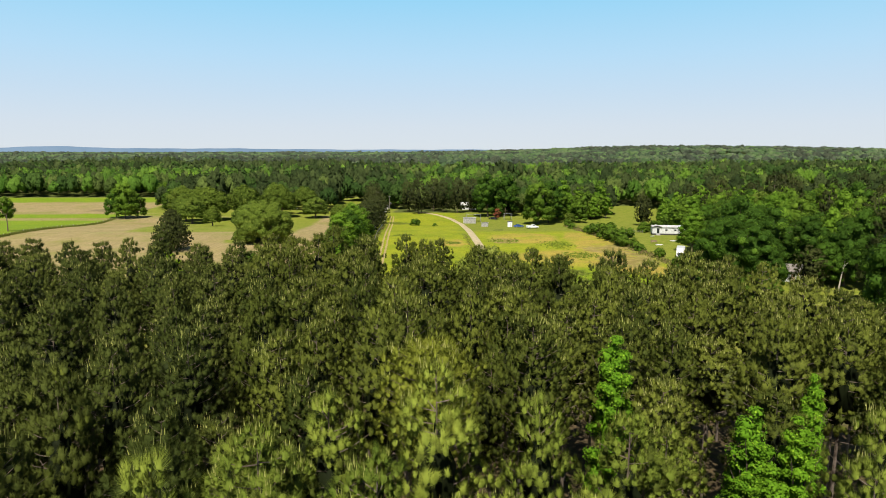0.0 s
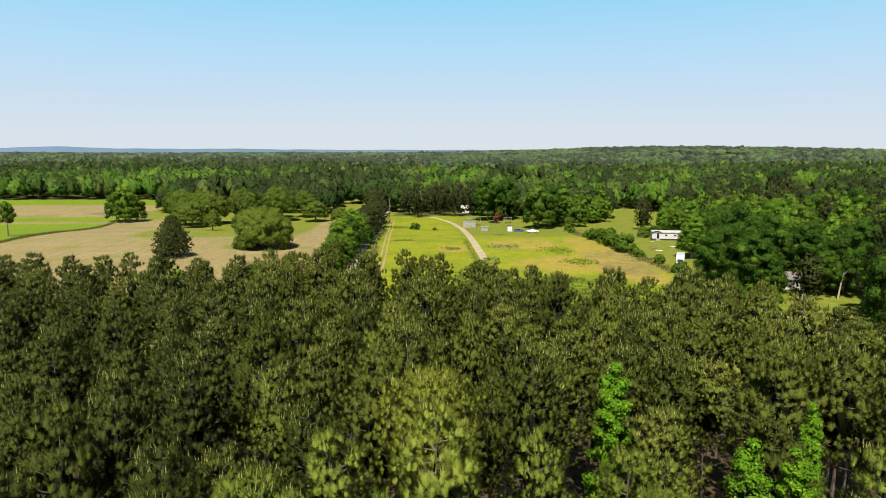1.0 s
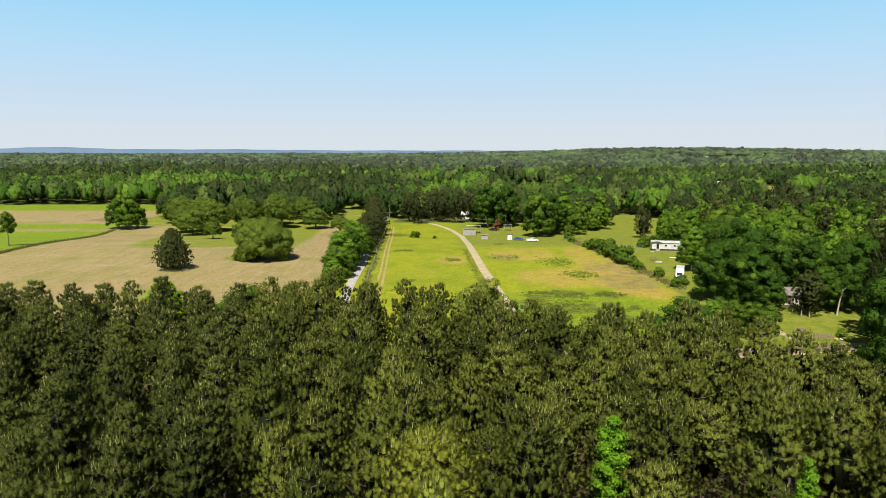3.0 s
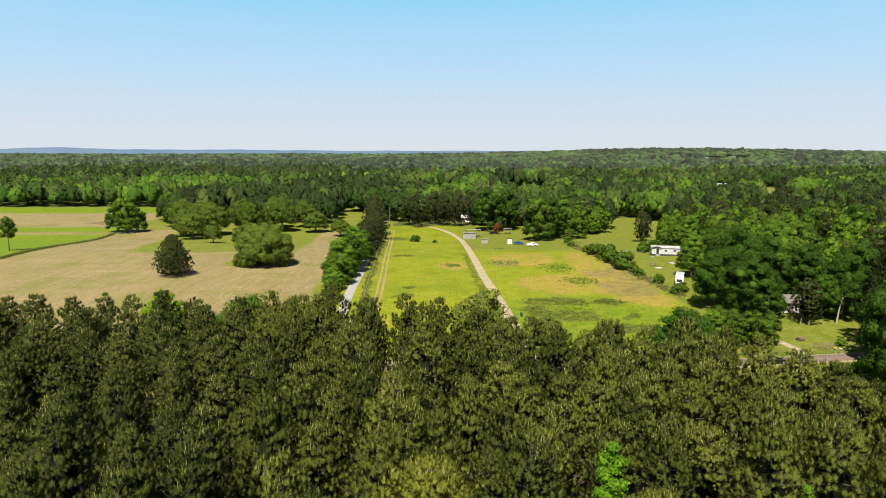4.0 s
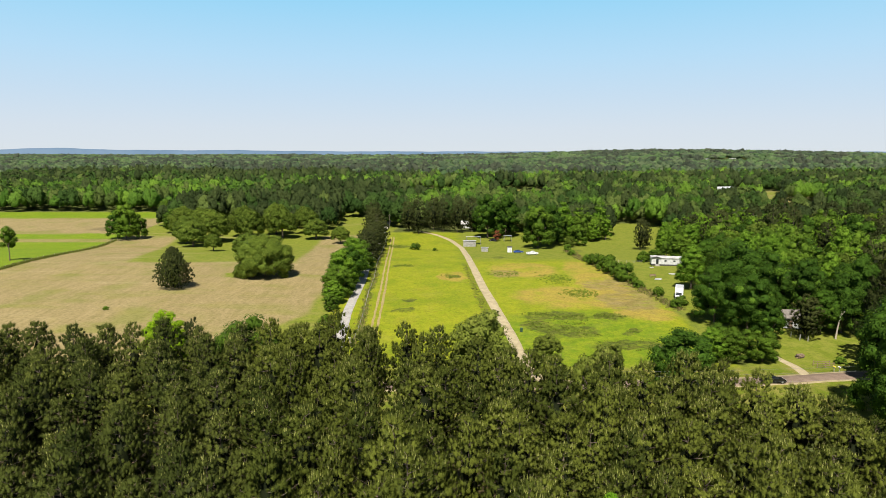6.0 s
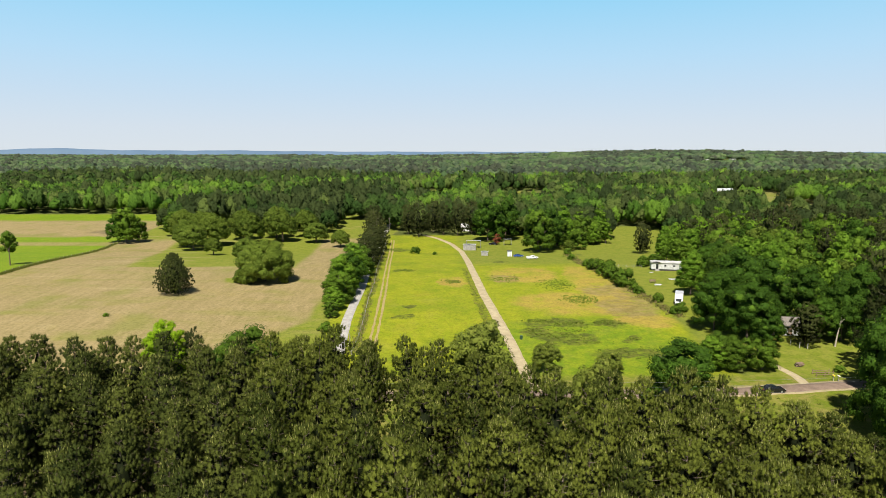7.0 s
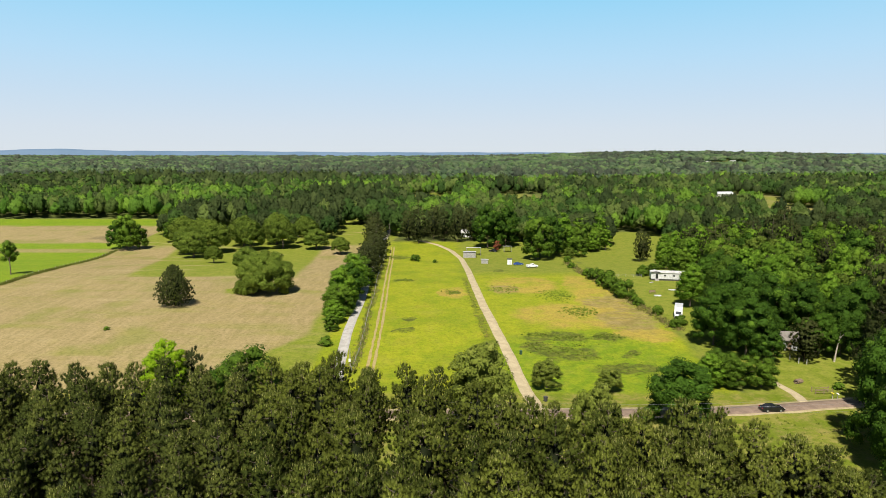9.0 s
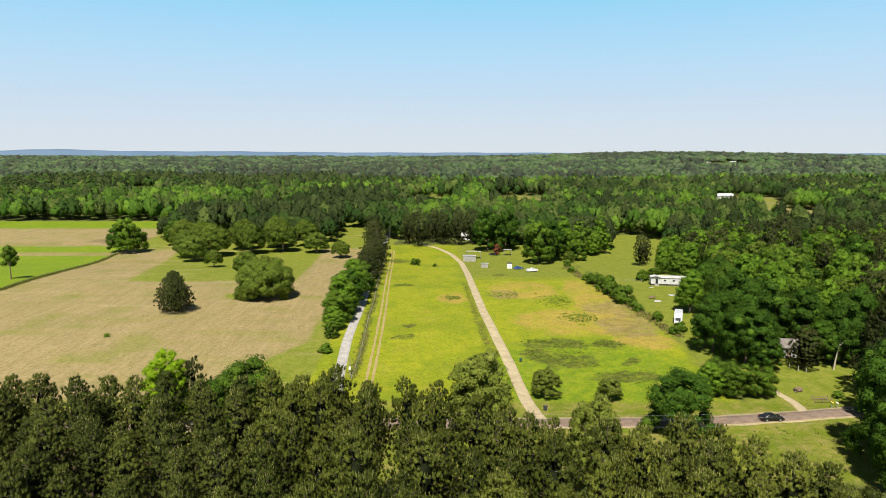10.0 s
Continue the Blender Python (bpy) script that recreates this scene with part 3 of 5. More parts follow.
shaded_pines = [pine_tree(41 + i, M_NEEDLE_SHADED, second=M_NEEDLE_DARK, **FAR[i]) for i in (0, 3)]
used = set()


def stand_pine(kinds, k, x, y, scale, turn, high):
    ob = kinds[k]
    if ob.name in used:
        return copy_at(ob, x, y, scale, turn, high)
    used.add(ob.name)
    return at(ob, x, y, scale, turn, high)


# gaps left for the broadleaf trees that stand between the pines
GAPS = [(12.9, 45.8, 2.6), (12.0, 41.0, 2.9), (11.2, 36.8, 2.2), (-0.8, 39.5, 4.4), (19.2, 36.5, 2.6), (22.4, 36.8, 2.4), (17.0, 32.0, 3.0), (14.6, 27.4, 2.6), (26.4, 43.0, 2.0), (-21.0, 41.0, 3.4), (-15.0, 30.0, 2.4), (23.5, 96.0, 3.0)]
rng_s = random.Random(5)
spots_ = []
row = 0
y = 21.0
while y < 100:
    x = -95.0 + (row % 2) * 2.6
    while x < 95:
        px, py = x + rng_s.uniform(-1.5, 1.5), y + rng_s.uniform(-1.5, 1.5)
        pick, size, turn, tallness = rng_s.randrange(4), rng_s.uniform(0.78, 1.12), rng_s.uniform(0, 360), rng_s.uniform(0.90, 1.07)
        x += 5.6
        if py > stand_edge(px) - 2.5 or abs(px) > 0.70 * py + 6:
            continue
        if any(math.hypot(px - a, py - b) < r for a, b, r in GAPS):
            continue
        spots_.append((px, py, pick, size, turn, stand_top(px) * (rng_s.choice((0.92, 0.96, 1.0)) if py > stand_edge(px) - 10 else rng_s.choice((0.80, 0.88, 0.92, 0.95, 1.0))) * rng_s.uniform(0.98, 1.01) / (NEAR[pick]["tall"] * size)))
    y += 5.3
    row += 1
# the closed outer row
x = -84.0
while x < 52:
    px, py = x + rng_s.uniform(-0.8, 0.8), stand_edge(x) - rng_s.uniform(0.5, 2.5)
    pick, size, turn = rng_s.randrange(4), rng_s.uniform(0.9, 1.08), rng_s.uniform(0, 360)
    x += 4.9
    spots_ = [q for q in spots_ if math.hypot(q[0] - px, q[1] - py) > 3.2]
    spots_.append((px, py, pick, size, turn, stand_top(px) * rng_s.choice((0.94, 0.97, 0.99, 1.02)) / (NEAR[pick]["tall"] * size)))
# the low eastern corner
for px, py, top in ((44.7, 69.5, 19.2), (46.8, 65.3, 18.5), (40.2, 68.8, 20.6), (49.5, 62.0, 17.8), (36.0, 70.0, 22.0), (43.2, 63.6, 19.2), (51.0, 57.5, 18.0), (46.6, 58.6, 18.6)):
    pick, size, turn = rng_s.randrange(4), rng_s.uniform(0.9, 1.05), rng_s.uniform(0, 360)
    spots_ = [q for q in spots_ if math.hypot(q[0] - px, q[1] - py) > 3.4]
    spots_.append((px, py, pick, size, turn, top / (NEAR[pick]["tall"] * size)))
# the outermost ones are joined; all others can be counted
spots_.sort(key=lambda s: abs(s[0]) * 0.6 + s[1] * 0.2)
edge_pines = []
for i, (px, py, pick, size, turn, tallness) in enumerate(spots_):
    if i < 292:
        stand_pine(*((dark_pines, pick % 2) if py < 37 and px < -13 else (near_pines, pick) if py < 37 else (shaded_pines, pick % 2) if px < -0.30 * py else (far_pines, pick)), px, py, size, turn, tallness)
    else:
        edge_pines.append((px, py, size, turn, tallness))
if edge_pines:
    (wv, wf), (v, f, nor, slots, tones) = pine_parts(39, **FAR[0])
    wn_ = unit(wv * np.array((1, 1, 0)) + 1e-6)
    vs, fs, sl, ns, ts, k = [], [], [], [], [], 0
    for px, py, size, turn, tallness in edge_pines:
        m = np.array(pose(px, py, land(px, py) - 0.05, 0, 0, turn) @ Matrix.Diagonal((size, size, size * tallness, 1)))
        for vv, ff, ss, nn, tt in ((wv, wf, np.full(len(wf), 4), wn_, np.zeros(len(wv))), (v, f, slots, nor, tones)):
            vs.append(vv @ m[:3, :3].T + m[:3, 3])
            ns.append(unit(nn @ m[:3, :3].T))
            fs.append(ff + k)
            sl.append(ss)
            ts.append(tt)
            k += len(vv)
    tagged(mesh_object("pine_stand", np.concatenate(vs), np.concatenate(fs), [M_NEEDLE_DULL, M_CANDLE, M_INNER_SHADE, M_NEEDLE_SHADED, M_BARK], np.concatenate(sl), normals=np.concatenate(ns), tones=np.concatenate(ts)), "pines at the outer sides of the plantation", "woods", kind="stuff")

# trees between and beside the pines
at(pine_tree(51, M_NEEDLE_YELLOW, "round-topped yellowish pine above its dark neighbours", 2.4, tall=22.2, radius=3.4, bare=14.5, clusters=1500, needles=60, size=0.42, width=0.018, candles=200, heart=0.32, wild=0.5), -0.8, 39.5)
gum = dict(tall=20.0, base=7.0, radius=2.1, n=9500, size=0.14, lobes=90, knob=0.27, narrow=0.3, girth=0.13, jitter=0.45)
g1 = at(broad_tree(61, M_LEAF_BRIGHT, "slender bright green sweetgum among the pines", group="bright trees among the pines", **gum), 12.9, 45.8, 1.05, 0, 1.03)
copy_at(g1, 19.2, 37.2, 1.05, 70, 0.93)
copy_at(g1, 22.4, 37.4, 0.92, 200, 1.02)
copy_at(g1, 18.6, 33.4, 0.95, 140, 0.92)
copy_at(g1, 15.6, 29.8, 0.85, 20, 0.93)
copy_at(g1, 26.4, 43.0, 0.72, 300, 1.36)

# oaks of the hayfield and the grove behind it
oak = broad_tree(71, M_LEAF_OLIVE, "broad round-crowned oak in the hayfield", "oak_tree", group="oaks of the hayfield", tall=15.4, base=-1.0, radius=11.3, n=24000, size=0.40, lobes=130, knob=0.19, low=0.75, girth=0.5, jitter=0.42)
at(oak, -64.0, 223.5)
small_oak = broad_tree(72, M_LEAF_OLIVE, "round-crowned oak of the grove", "oak_tree", group="oaks of the hayfield", tall=14.2, base=3.2, radius=8.0, n=8500, size=0.50, lobes=70, knob=0.23, low=0.36, girth=0.42, jitter=0.42)
first = True
for x, y, s, t, hgh in [(-85, 270, 0.75, 10, 1.0), (-131, 329, 1.0, 40, 1.0), (-140, 343, 1.05, 90, 1.05), (-127, 347, 1.28, 150, 1.05), (-109, 355, 1.2, 200, 1.1),
                        (-93, 364, 1.2, 260, 1.1), (-156, 377, 1.15, 310, 1.1), (-111, 303, 0.6, 220, 1.05), (-73, 361, 1.0, 30, 0.85), (-56, 343, 0.72, 120, 0.95),
                        (-118, 372, 1.2, 300, 1.1), (-101, 381, 1.2, 70, 1.15), (-140, 366, 1.1, 130, 1.15), (-84, 385, 1.1, 130, 1.1)]:
    (at if first else copy_at)(small_oak, x, y, s, t, hgh)
    first = False
cedar = pine_tree(81, M_NEEDLE_DARK, "dark bushy cedar alone in the hayfield", -0.45, second=M_NEEDLE_SHADED, tall=13.4, radius=6.4, bare=0.2, clusters=2300, needles=12, size=0.42, width=0.08, candles=0, heart=0.5, wild=0.25)
cedar.name = "cedar_tree"
tagged(cedar, group="dark conifers")
at(cedar, -87.0, 201.5)
lone = broad_tree(82, M_LEAF, "small open-crowned tree beyond the fence", tall=15.0, base=4.5, radius=3.6, n=1500, size=0.5, lobes=22, knob=0.34, low=0.7, girth=0.2)
at(lone, -177.0, 255.5)

# kinds for the hedges, edges and near woods, in a finer and a plainer make
EDGE = "trees round the fields"


def edge_kinds(fine):
    lots = (42, 84, 84)[fine]
    n, s = {2: (2.8, 0.54), 1: (0.85, 1.0), 0: (0.30, 1.5)}[fine]
    made = [broad_tree(91, M_LEAF, "full dark green broadleaf tree at the wood's edge", group=EDGE, tall=16, base=1.2, radius=6.3, n=int(3500 * n), size=0.46 * s, lobes=lots, jitter=0.5, knob=0.24, low=0.6),
            broad_tree(92, M_LEAF_FRESH, "tall fresh green broadleaf tree at the wood's edge", group=EDGE, tall=17, base=1.5, radius=5.0, n=int(3200 * n), size=0.44 * s, lobes=lots, jitter=0.5, knob=0.27, low=0.6, narrow=0.35),
            broad_tree(93, M_LEAF_PALE if fine == 2 else M_LEAF_OLIVE, "olive green round tree at the wood's edge", group=EDGE, tall=14, base=1.2, radius=6.0, n=int(3200 * n), size=0.45 * s, lobes=lots, jitter=0.5, knob=0.22, low=0.5),
            pine_tree(94, M_NEEDLE_DARK, "tall dark pine at the wood's edge", 0.8, tall=20, radius=5.4, bare=1.5, clusters=360, needles=max(8, int(12 * n)), size=0.9, width=0.20 * s, candles=0, heart=0.36, wild=0.5)]
    tagged(made[3], group="dark conifers")
    made.append(broad_tree(97, M_LEAF_DEEP, "wide deep green broadleaf tree, shade in its leaf colour", group=EDGE, tall=16, base=1.0, radius=6.4, n=int(3500 * n), size=0.46 * s, lobes=lots, jitter=0.5, knob=0.22, low=0.6))
    return made


ROADSIDE, KINDS, PLAIN = edge_kinds(2), edge_kinds(1), edge_kinds(0)
placed = set()


def stand(kinds, kind, x, y, scale=1.0, turn=0.0, high=1.0):
    ob = kinds[kind]
    if ob.name in placed:
        return copy_at(ob, x, y, scale, turn, high)
    placed.add(ob.name)
    return at(ob, x, y, scale, turn, high)


for row_ in [
    # along the road
    (0, -37, 116, 1.15, 0, 0.93), (2, -27, 113, 0.75, 30, 1.1), (2, 7.5, 117, 1.22, 60, 1.04), (4, 46.5, 118.5, 1.12, 20, 0.78), (0, 66.5, 138, 0.72, 90, 0.74), (1, 60.5, 138, 0.80, 200, 0.62), (0, 63.2, 140.5, 0.68, 30, 0.78),
    (0, 71.8, 137.5, 0.62, 250, 0.78), (2, 37, 135, 0.55, 10, 0.7), (2, 23.4, 137, 0.66, 100, 0.75), (3, -50, 123, 0.55, 15, 1.25), (2, -20.5, 107, 0.95, 140, 1.22), (0, -22.8, 113, 0.7, 80, 0.85), (2, -33, 119, 0.6, 180, 1.2), (4, -43.5, 121, 0.75, 180, 1.0), (2, 24.8, 97.5, 0.88, 100, 1.36),
    # row beside the gravel road
    (0, -32.0, 177, 0.4, 0, 0.8), (1, -32.5, 185, 0.75, 40, 0.6), (0, -32.4, 194, 0.95, 80, 0.70), (1, -33.0, 203, 1.25, 120, 0.68), (4, -32.6, 213, 1.1, 160, 0.78), (1, -32.4, 224, 1.3, 10, 0.72), (0, -31.2, 236, 1.05, 70, 0.80),
    (3, -31, 249, 1.05, 0, 0.62), (3, -31.5, 262, 1.1, 60, 0.6), (3, -32, 276, 1.1, 20, 0.64), (3, -32.5, 290, 1.15, 120, 0.62), (3, -33.5, 305, 1.2, 180, 0.64), (3, -34.5, 326, 1.25, 240, 0.64), (3, -36.5, 348, 1.3, 300, 0.66), (3, -41, 372, 1.3, 30, 0.7), (3, -43.5, 397, 1.3, 90, 0.74),
    # round the sheds
    (3, -15, 384, 1.1, 0, 1.0), (3, -22, 396, 1.0, 40, 1.0), (3, 0, 394, 1.0, 70, 1.0), (3, 9, 390, 1.05, 120, 1.0), (3, -6, 402, 1.1, 160, 1.0), (4, 26, 368, 1.6, 0, 1.05), (4, 37, 373, 1.5, 80, 1.05), (0, 49, 324, 1.55, 0, 0.95), (4, 56, 334, 1.45, 60, 1.0),
    (0, 63, 348, 1.1, 120, 1.0), (1, 70, 352, 1.0, 180, 0.95), (0, 76, 358, 1.0, 30, 0.9), (1, 84, 352, 0.9, 200, 0.9), (0, 88, 360, 1.0, 100, 0.9), (3, 18, 396, 1.1, 200, 1.0), (2, 66, 330, 0.6, 200, 0.7), (0, 72, 335, 0.9, 10, 0.85),
    # dark clump beside the van
    (4, 81, 172, 1.35, 0, 1.05), (4, 73, 166, 1.05, 60, 1.0), (0, 85, 186, 1.25, 100, 0.95), (4, 78, 158, 1.2, 150, 0.9), (4, 83, 160, 0.9, 30, 0.9), (4, 89, 172, 1.25, 220, 1.0), (1, 82, 206, 1.1, 260, 0.85), (0, 91, 200, 1.25, 20, 0.95), (1, 96, 182, 1.25, 50, 1.1), (4, 91, 216, 1.1, 80, 0.9), (4, 100, 228, 1.1, 140, 0.95),
    # yard past the road bend
    (3, 91.2, 154.8, 0.75, 90, 0.75), (4, 98, 160, 0.85, 90, 0.9), (4, 104, 161, 1.1, 40, 1.0), (3, 110, 150, 1.25, 0, 0.95), (4, 110, 165, 1.2, 130, 1.1), (4, 101, 174, 1.1, 100, 1.0), (4, 113, 140, 1.2, 100, 1.0),
    (4, 83.5, 111, 1.0, 10, 1.15), (4, 78.8, 107.5, 1.1, 200, 1.3), (4, 74.6, 97.0, 0.9, 90, 1.35), (4, 77.5, 100, 0.85, 60, 1.15), (4, 91.5, 124, 1.1, 90, 1.15), (3, 98.5, 137, 1.15, 200, 0.95), (4, 80.8, 153.5, 0.7, 130, 0.9),
    # yard trees behind the long white home
    (3, 99, 315, 0.75, 0, 1.1), (3, 103.5, 321, 0.6, 90, 1.2), (1, 104, 297, 0.8, 50, 0.9), (0, 109, 307, 0.85, 170, 0.9), (1, 112, 318, 0.95, 220, 0.95), (0, 101, 283, 0.55, 60, 0.8), (0, 84.5, 263, 0.5, 30, 0.6), (0, 90, 266, 0.55, 130, 0.6), (0, 99, 262, 0.9, 130, 0.9), (1, 107, 268, 1.0, 30, 1.0),
    # left end of the grove
    (0, -180, 357, 1.2, 0, 1.15), (4, -187, 361, 1.05, 100, 1.05), (0, -175, 361, 0.95, 40, 1.0), (0, -166, 388, 1.1, 200, 0.95), (2, -152, 378, 1.15, 20, 1.0), (0, -186, 425, 1.2, 50, 1.0), (1, -172, 410, 1.1, 90, 1.0),
]:
    stand(ROADSIDE if row_[2] < 232 else KINDS, *row_)
at(broad_tree(95, M_LEAF_LIME, "vivid yellow-green young tree by the road", tall=16.4, base=2.0, radius=5.2, n=8000, size=0.26, lobes=90, knob=0.2, low=0.6), -55.0, 121.5)

# hedge between meadow and yard
bush = broad_tree(96, M_LEAF, "low rounded hedge bush", "bush", "bush", "hedge bushes", tall=4.2, base=0.1, radius=2.9, n=900, size=0.36, lobes=22, knob=0.32, girth=0.08)
hedge = [(62, 312), (61, 300), (60, 288), (60, 276), (60.5, 262), (61, 252), (62, 244), (62.5, 237), (63, 231), (63.5, 225), (64, 219), (65, 213), (66, 207), (67, 201), (67.5, 195), (68, 188), (68.5, 181)]
rng_h = random.Random(9)
for i, (x, y) in enumerate(hedge):
    if i in (1, 3, 13, 15):
        continue
    big = 1.45 if 4 < i < 11 else 0.85
    (at if i == 0 else copy_at)(bush, x + rng_h.uniform(-0.7, 0.7), y, big * rng_h.uniform(0.8, 1.15), rng_h.uniform(0, 360), rng_h.uniform(0.8, 1.1))
for x, y, s in [(-95, 174.5, 0.35), (-31.5, 165, 0.8), (-14, 316, 1.1), (-4, 310, 0.5), (89.2, 137.2, 0.55), (70.5, 184, 0.9), (83, 261, 1.0), (41, 119.5, 0.9), (30, 116, 0.8)]:
    copy_at(bush, x, y, s, x * 7 % 360, 0.8)


# ---- woods ----
LAWN = [(60, 318), (60, 255), (68, 180), (80, 195), (84, 215), (97, 240), (104, 262), (106, 300), (128, 345), (142, 425), (112, 440), (100, 385), (92, 340), (66, 322)]
CLEARINGS = [[(227, 455), (277, 455), (381, 625), (312, 625)], [(290, 625), (345, 625), (410, 775), (345, 790)], [(245, 565), (263, 565), (371, 790), (330, 790)], [(44, 560), (92, 560), (135, 830), (50, 830)],
             [(-36, 600), (12, 600), (16, 800), (-42, 800)], [(640, 1560), (760, 1560), (820, 1760), (690, 1760)], [(-372, 730), (-330, 730), (-400, 900), (-450, 900)]]


def inside(x, y, ring):
    hit, j = False, len(ring) - 1
    for i in range(len(ring)):
        (xi, yi), (xj, yj) = ring[i], ring[j]
        if (yi > y) != (yj > y) and x < (xj - xi) * (y - yi) / (yj - yi) + xi:
            hit = not hit
        j = i
    return hit


def wooded(x, y):
    """Whether the woods stand here."""
    if any(inside(x, y, c) for c in CLEARINGS) or inside(x, y, LAWN):
        return False
    if y < 150:
        return x > 120
    if x < -190:
        return y > 522
    if x < -112:
        return y > 408
    if x < -70:
        return y > 402
    if x < -44:
        return y > 478
    if x < 20:
        return y > 412
    if x < 66:
        return y > 392 - (x - 20) * 0.6
    if x < 104:
        return y > 352
    return y > 166


rng_w = random.Random(21)
yy, near_wood = 150.0, []
while yy < 480:
    xx = -380.0
    while xx < 380:
        px, py = xx + rng_w.uniform(-3.4, 3.4), yy + rng_w.uniform(-3.4, 3.4)
        kind = rng_w.choices((0, 1, 2, 3, 4), (4, 4, 2, 2, 2) if px > 0.52 * py else (3, 7, 2, 1, 1))[0]
        s, t, hh = rng_w.uniform(0.7, 1.15), rng_w.uniform(0, 360), rng_w.uniform(0.8, 1.1)
        xx += 9.8
        if wooded(px, py) and abs(px) < 0.72 * py + 8:
            near_wood.append((px, py, kind, s, t, hh))
    yy += 9.3
near_wood.sort(key=lambda s: s[1] + abs(s[0]) * 0.2)
for px, py, kind, s, t, hh in near_wood[:190]:
    stand(KINDS if py < 330 else PLAIN, kind, px, py, s * 1.08, t, hh * 1.08)
spare = [(k, i) for k in (ROADSIDE, KINDS, PLAIN) for i in range(5) if k[i].name not in placed]
for j, (k, i) in enumerate(spare):
    stand(k, i, 150 + 11 * j, 262 + 7 * j, 0.95, 40 * j)
REST = near_wood[190:]
for px, py, kind, s in [(352, 705, 3, 0.5), (331, 690, 0, 0.8), (318, 668, 1, 0.7), (395, 655, 0, 0.9), (410, 690, 3, 0.9), (300, 575, 1, 0.6), (430, 760, 3, 1.0)]:
    stand(PLAIN, kind, px, py, s, px % 360)


def wood_material(name, dark, light):
    """Far foliage: each tree has its own tone, and its leaves differ a little."""
    n = Nodes(name)
    tone = n.add("ShaderNodeAttribute", attribute_name="tone").outputs["Fac"]
    r = n.add("ShaderNodeNewGeometry").outputs["Random Per Island"]
    c = n.mix(n.math("ADD", n.math("MULTIPLY", tone, 0.85), n.math("MULTIPLY", r, 0.15)), dark, light)
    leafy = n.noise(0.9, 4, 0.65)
    # noise mottling paints the shaded gaps between leaf clumps into the colour
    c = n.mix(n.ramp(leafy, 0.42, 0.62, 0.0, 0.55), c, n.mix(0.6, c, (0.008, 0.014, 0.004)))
    n.shade(c, 0.8, 0, n.bump(leafy, 1.0, 2.2), 0.05)
    return n.mat


W1 = [wood_material("far_pine_leaf", (0.024, 0.041, 0.012), (0.076, 0.101, 0.030)), wood_material("far_dark_leaf", (0.032, 0.067, 0.014), (0.074, 0.129, 0.025)),
      wood_material("far_green_leaf", (0.062, 0.138, 0.016), (0.121, 0.218, 0.028)), wood_material("far_olive_leaf", (0.074, 0.115, 0.024), (0.144, 0.190, 0.044)),
      wood_material("far_fresh_leaf", (0.103, 0.201, 0.020), (0.178, 0.299, 0.034))]
# leaf colours greyed and blued: distance haze painted into them
W2_HAZED = [wood_material("distant_pine_leaf", (0.049, 0.062, 0.043), (0.084, 0.095, 0.059)), wood_material("distant_dark_leaf", (0.057, 0.086, 0.049), (0.089, 0.130, 0.065)),
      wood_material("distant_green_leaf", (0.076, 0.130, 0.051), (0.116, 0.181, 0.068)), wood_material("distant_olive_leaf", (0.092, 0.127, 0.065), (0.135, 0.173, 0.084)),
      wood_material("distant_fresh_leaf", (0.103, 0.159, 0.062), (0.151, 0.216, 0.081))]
# the hills' base colour carries the blue of the haze
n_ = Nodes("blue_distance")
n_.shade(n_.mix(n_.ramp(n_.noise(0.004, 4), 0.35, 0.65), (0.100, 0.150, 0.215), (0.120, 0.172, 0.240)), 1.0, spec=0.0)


def crown_shape(rng, pointed, lobes, leafs, leaf):
    """A crown of unit half width and half height: overlapping lobes with ragged leaf clumps on them."""
    i = np.arange(lobes) + 0.5
    z = 1 - i / lobes * 1.45
    az = i * 2.399963 + rng.uniform(0, 6)
    flat = np.sqrt(np.clip(1 - z * z, 0, 1))
    d = np.stack([np.cos(az) * flat, np.sin(az) * flat, z], 1)
    big = rng.uniform(0.75, 1.2, (lobes, 1)) * (1.30 / math.sqrt(lobes))
    mid = d * (1.0 - big * 0.75) * rng.uniform(0.82, 1.06, (lobes, 1))
    if pointed:
        mid[:, :2] *= 1 - 0.15 * np.clip(mid[:, 2:], 0, 1)
    bv, bf = ico(1)
    e = unit(bv[None] + rng.normal(size=(lobes, 12, 3)) * 0.16)
    v = mid[:, None] + e * big[:, None] * rng.uniform(0.8, 1.15, (lobes, 12, 1))
    nor = unit(e * 0.75 + d[:, None] * 0.55 + np.array((0, 0, 0.1)))
    pieces = [(v.reshape(-1, 3), (np.arange(lobes)[:, None, None] * 12 + bf[None]).reshape(-1, 3), nor.reshape(-1, 3))]
    own = rng.integers(0, lobes, leafs)
    e = unit(rng.normal(size=(leafs, 3)) * 0.8 + d[own] + np.array((0, -0.1, 0.3)))
    p = mid[own] + e * big[own] * rng.uniform(0.95, 1.22, (leafs, 1))
    pieces.append(cards(p, unit(e + TO_LIGHT * 0.5 + rng.normal(size=e.shape) * 0.4), leaf * rng.uniform(0.6, 1.4, leafs), rng, unit(e * 0.8 + d[own] * 0.45 + rng.normal(size=e.shape) * 0.34)))
    return join3(pieces)


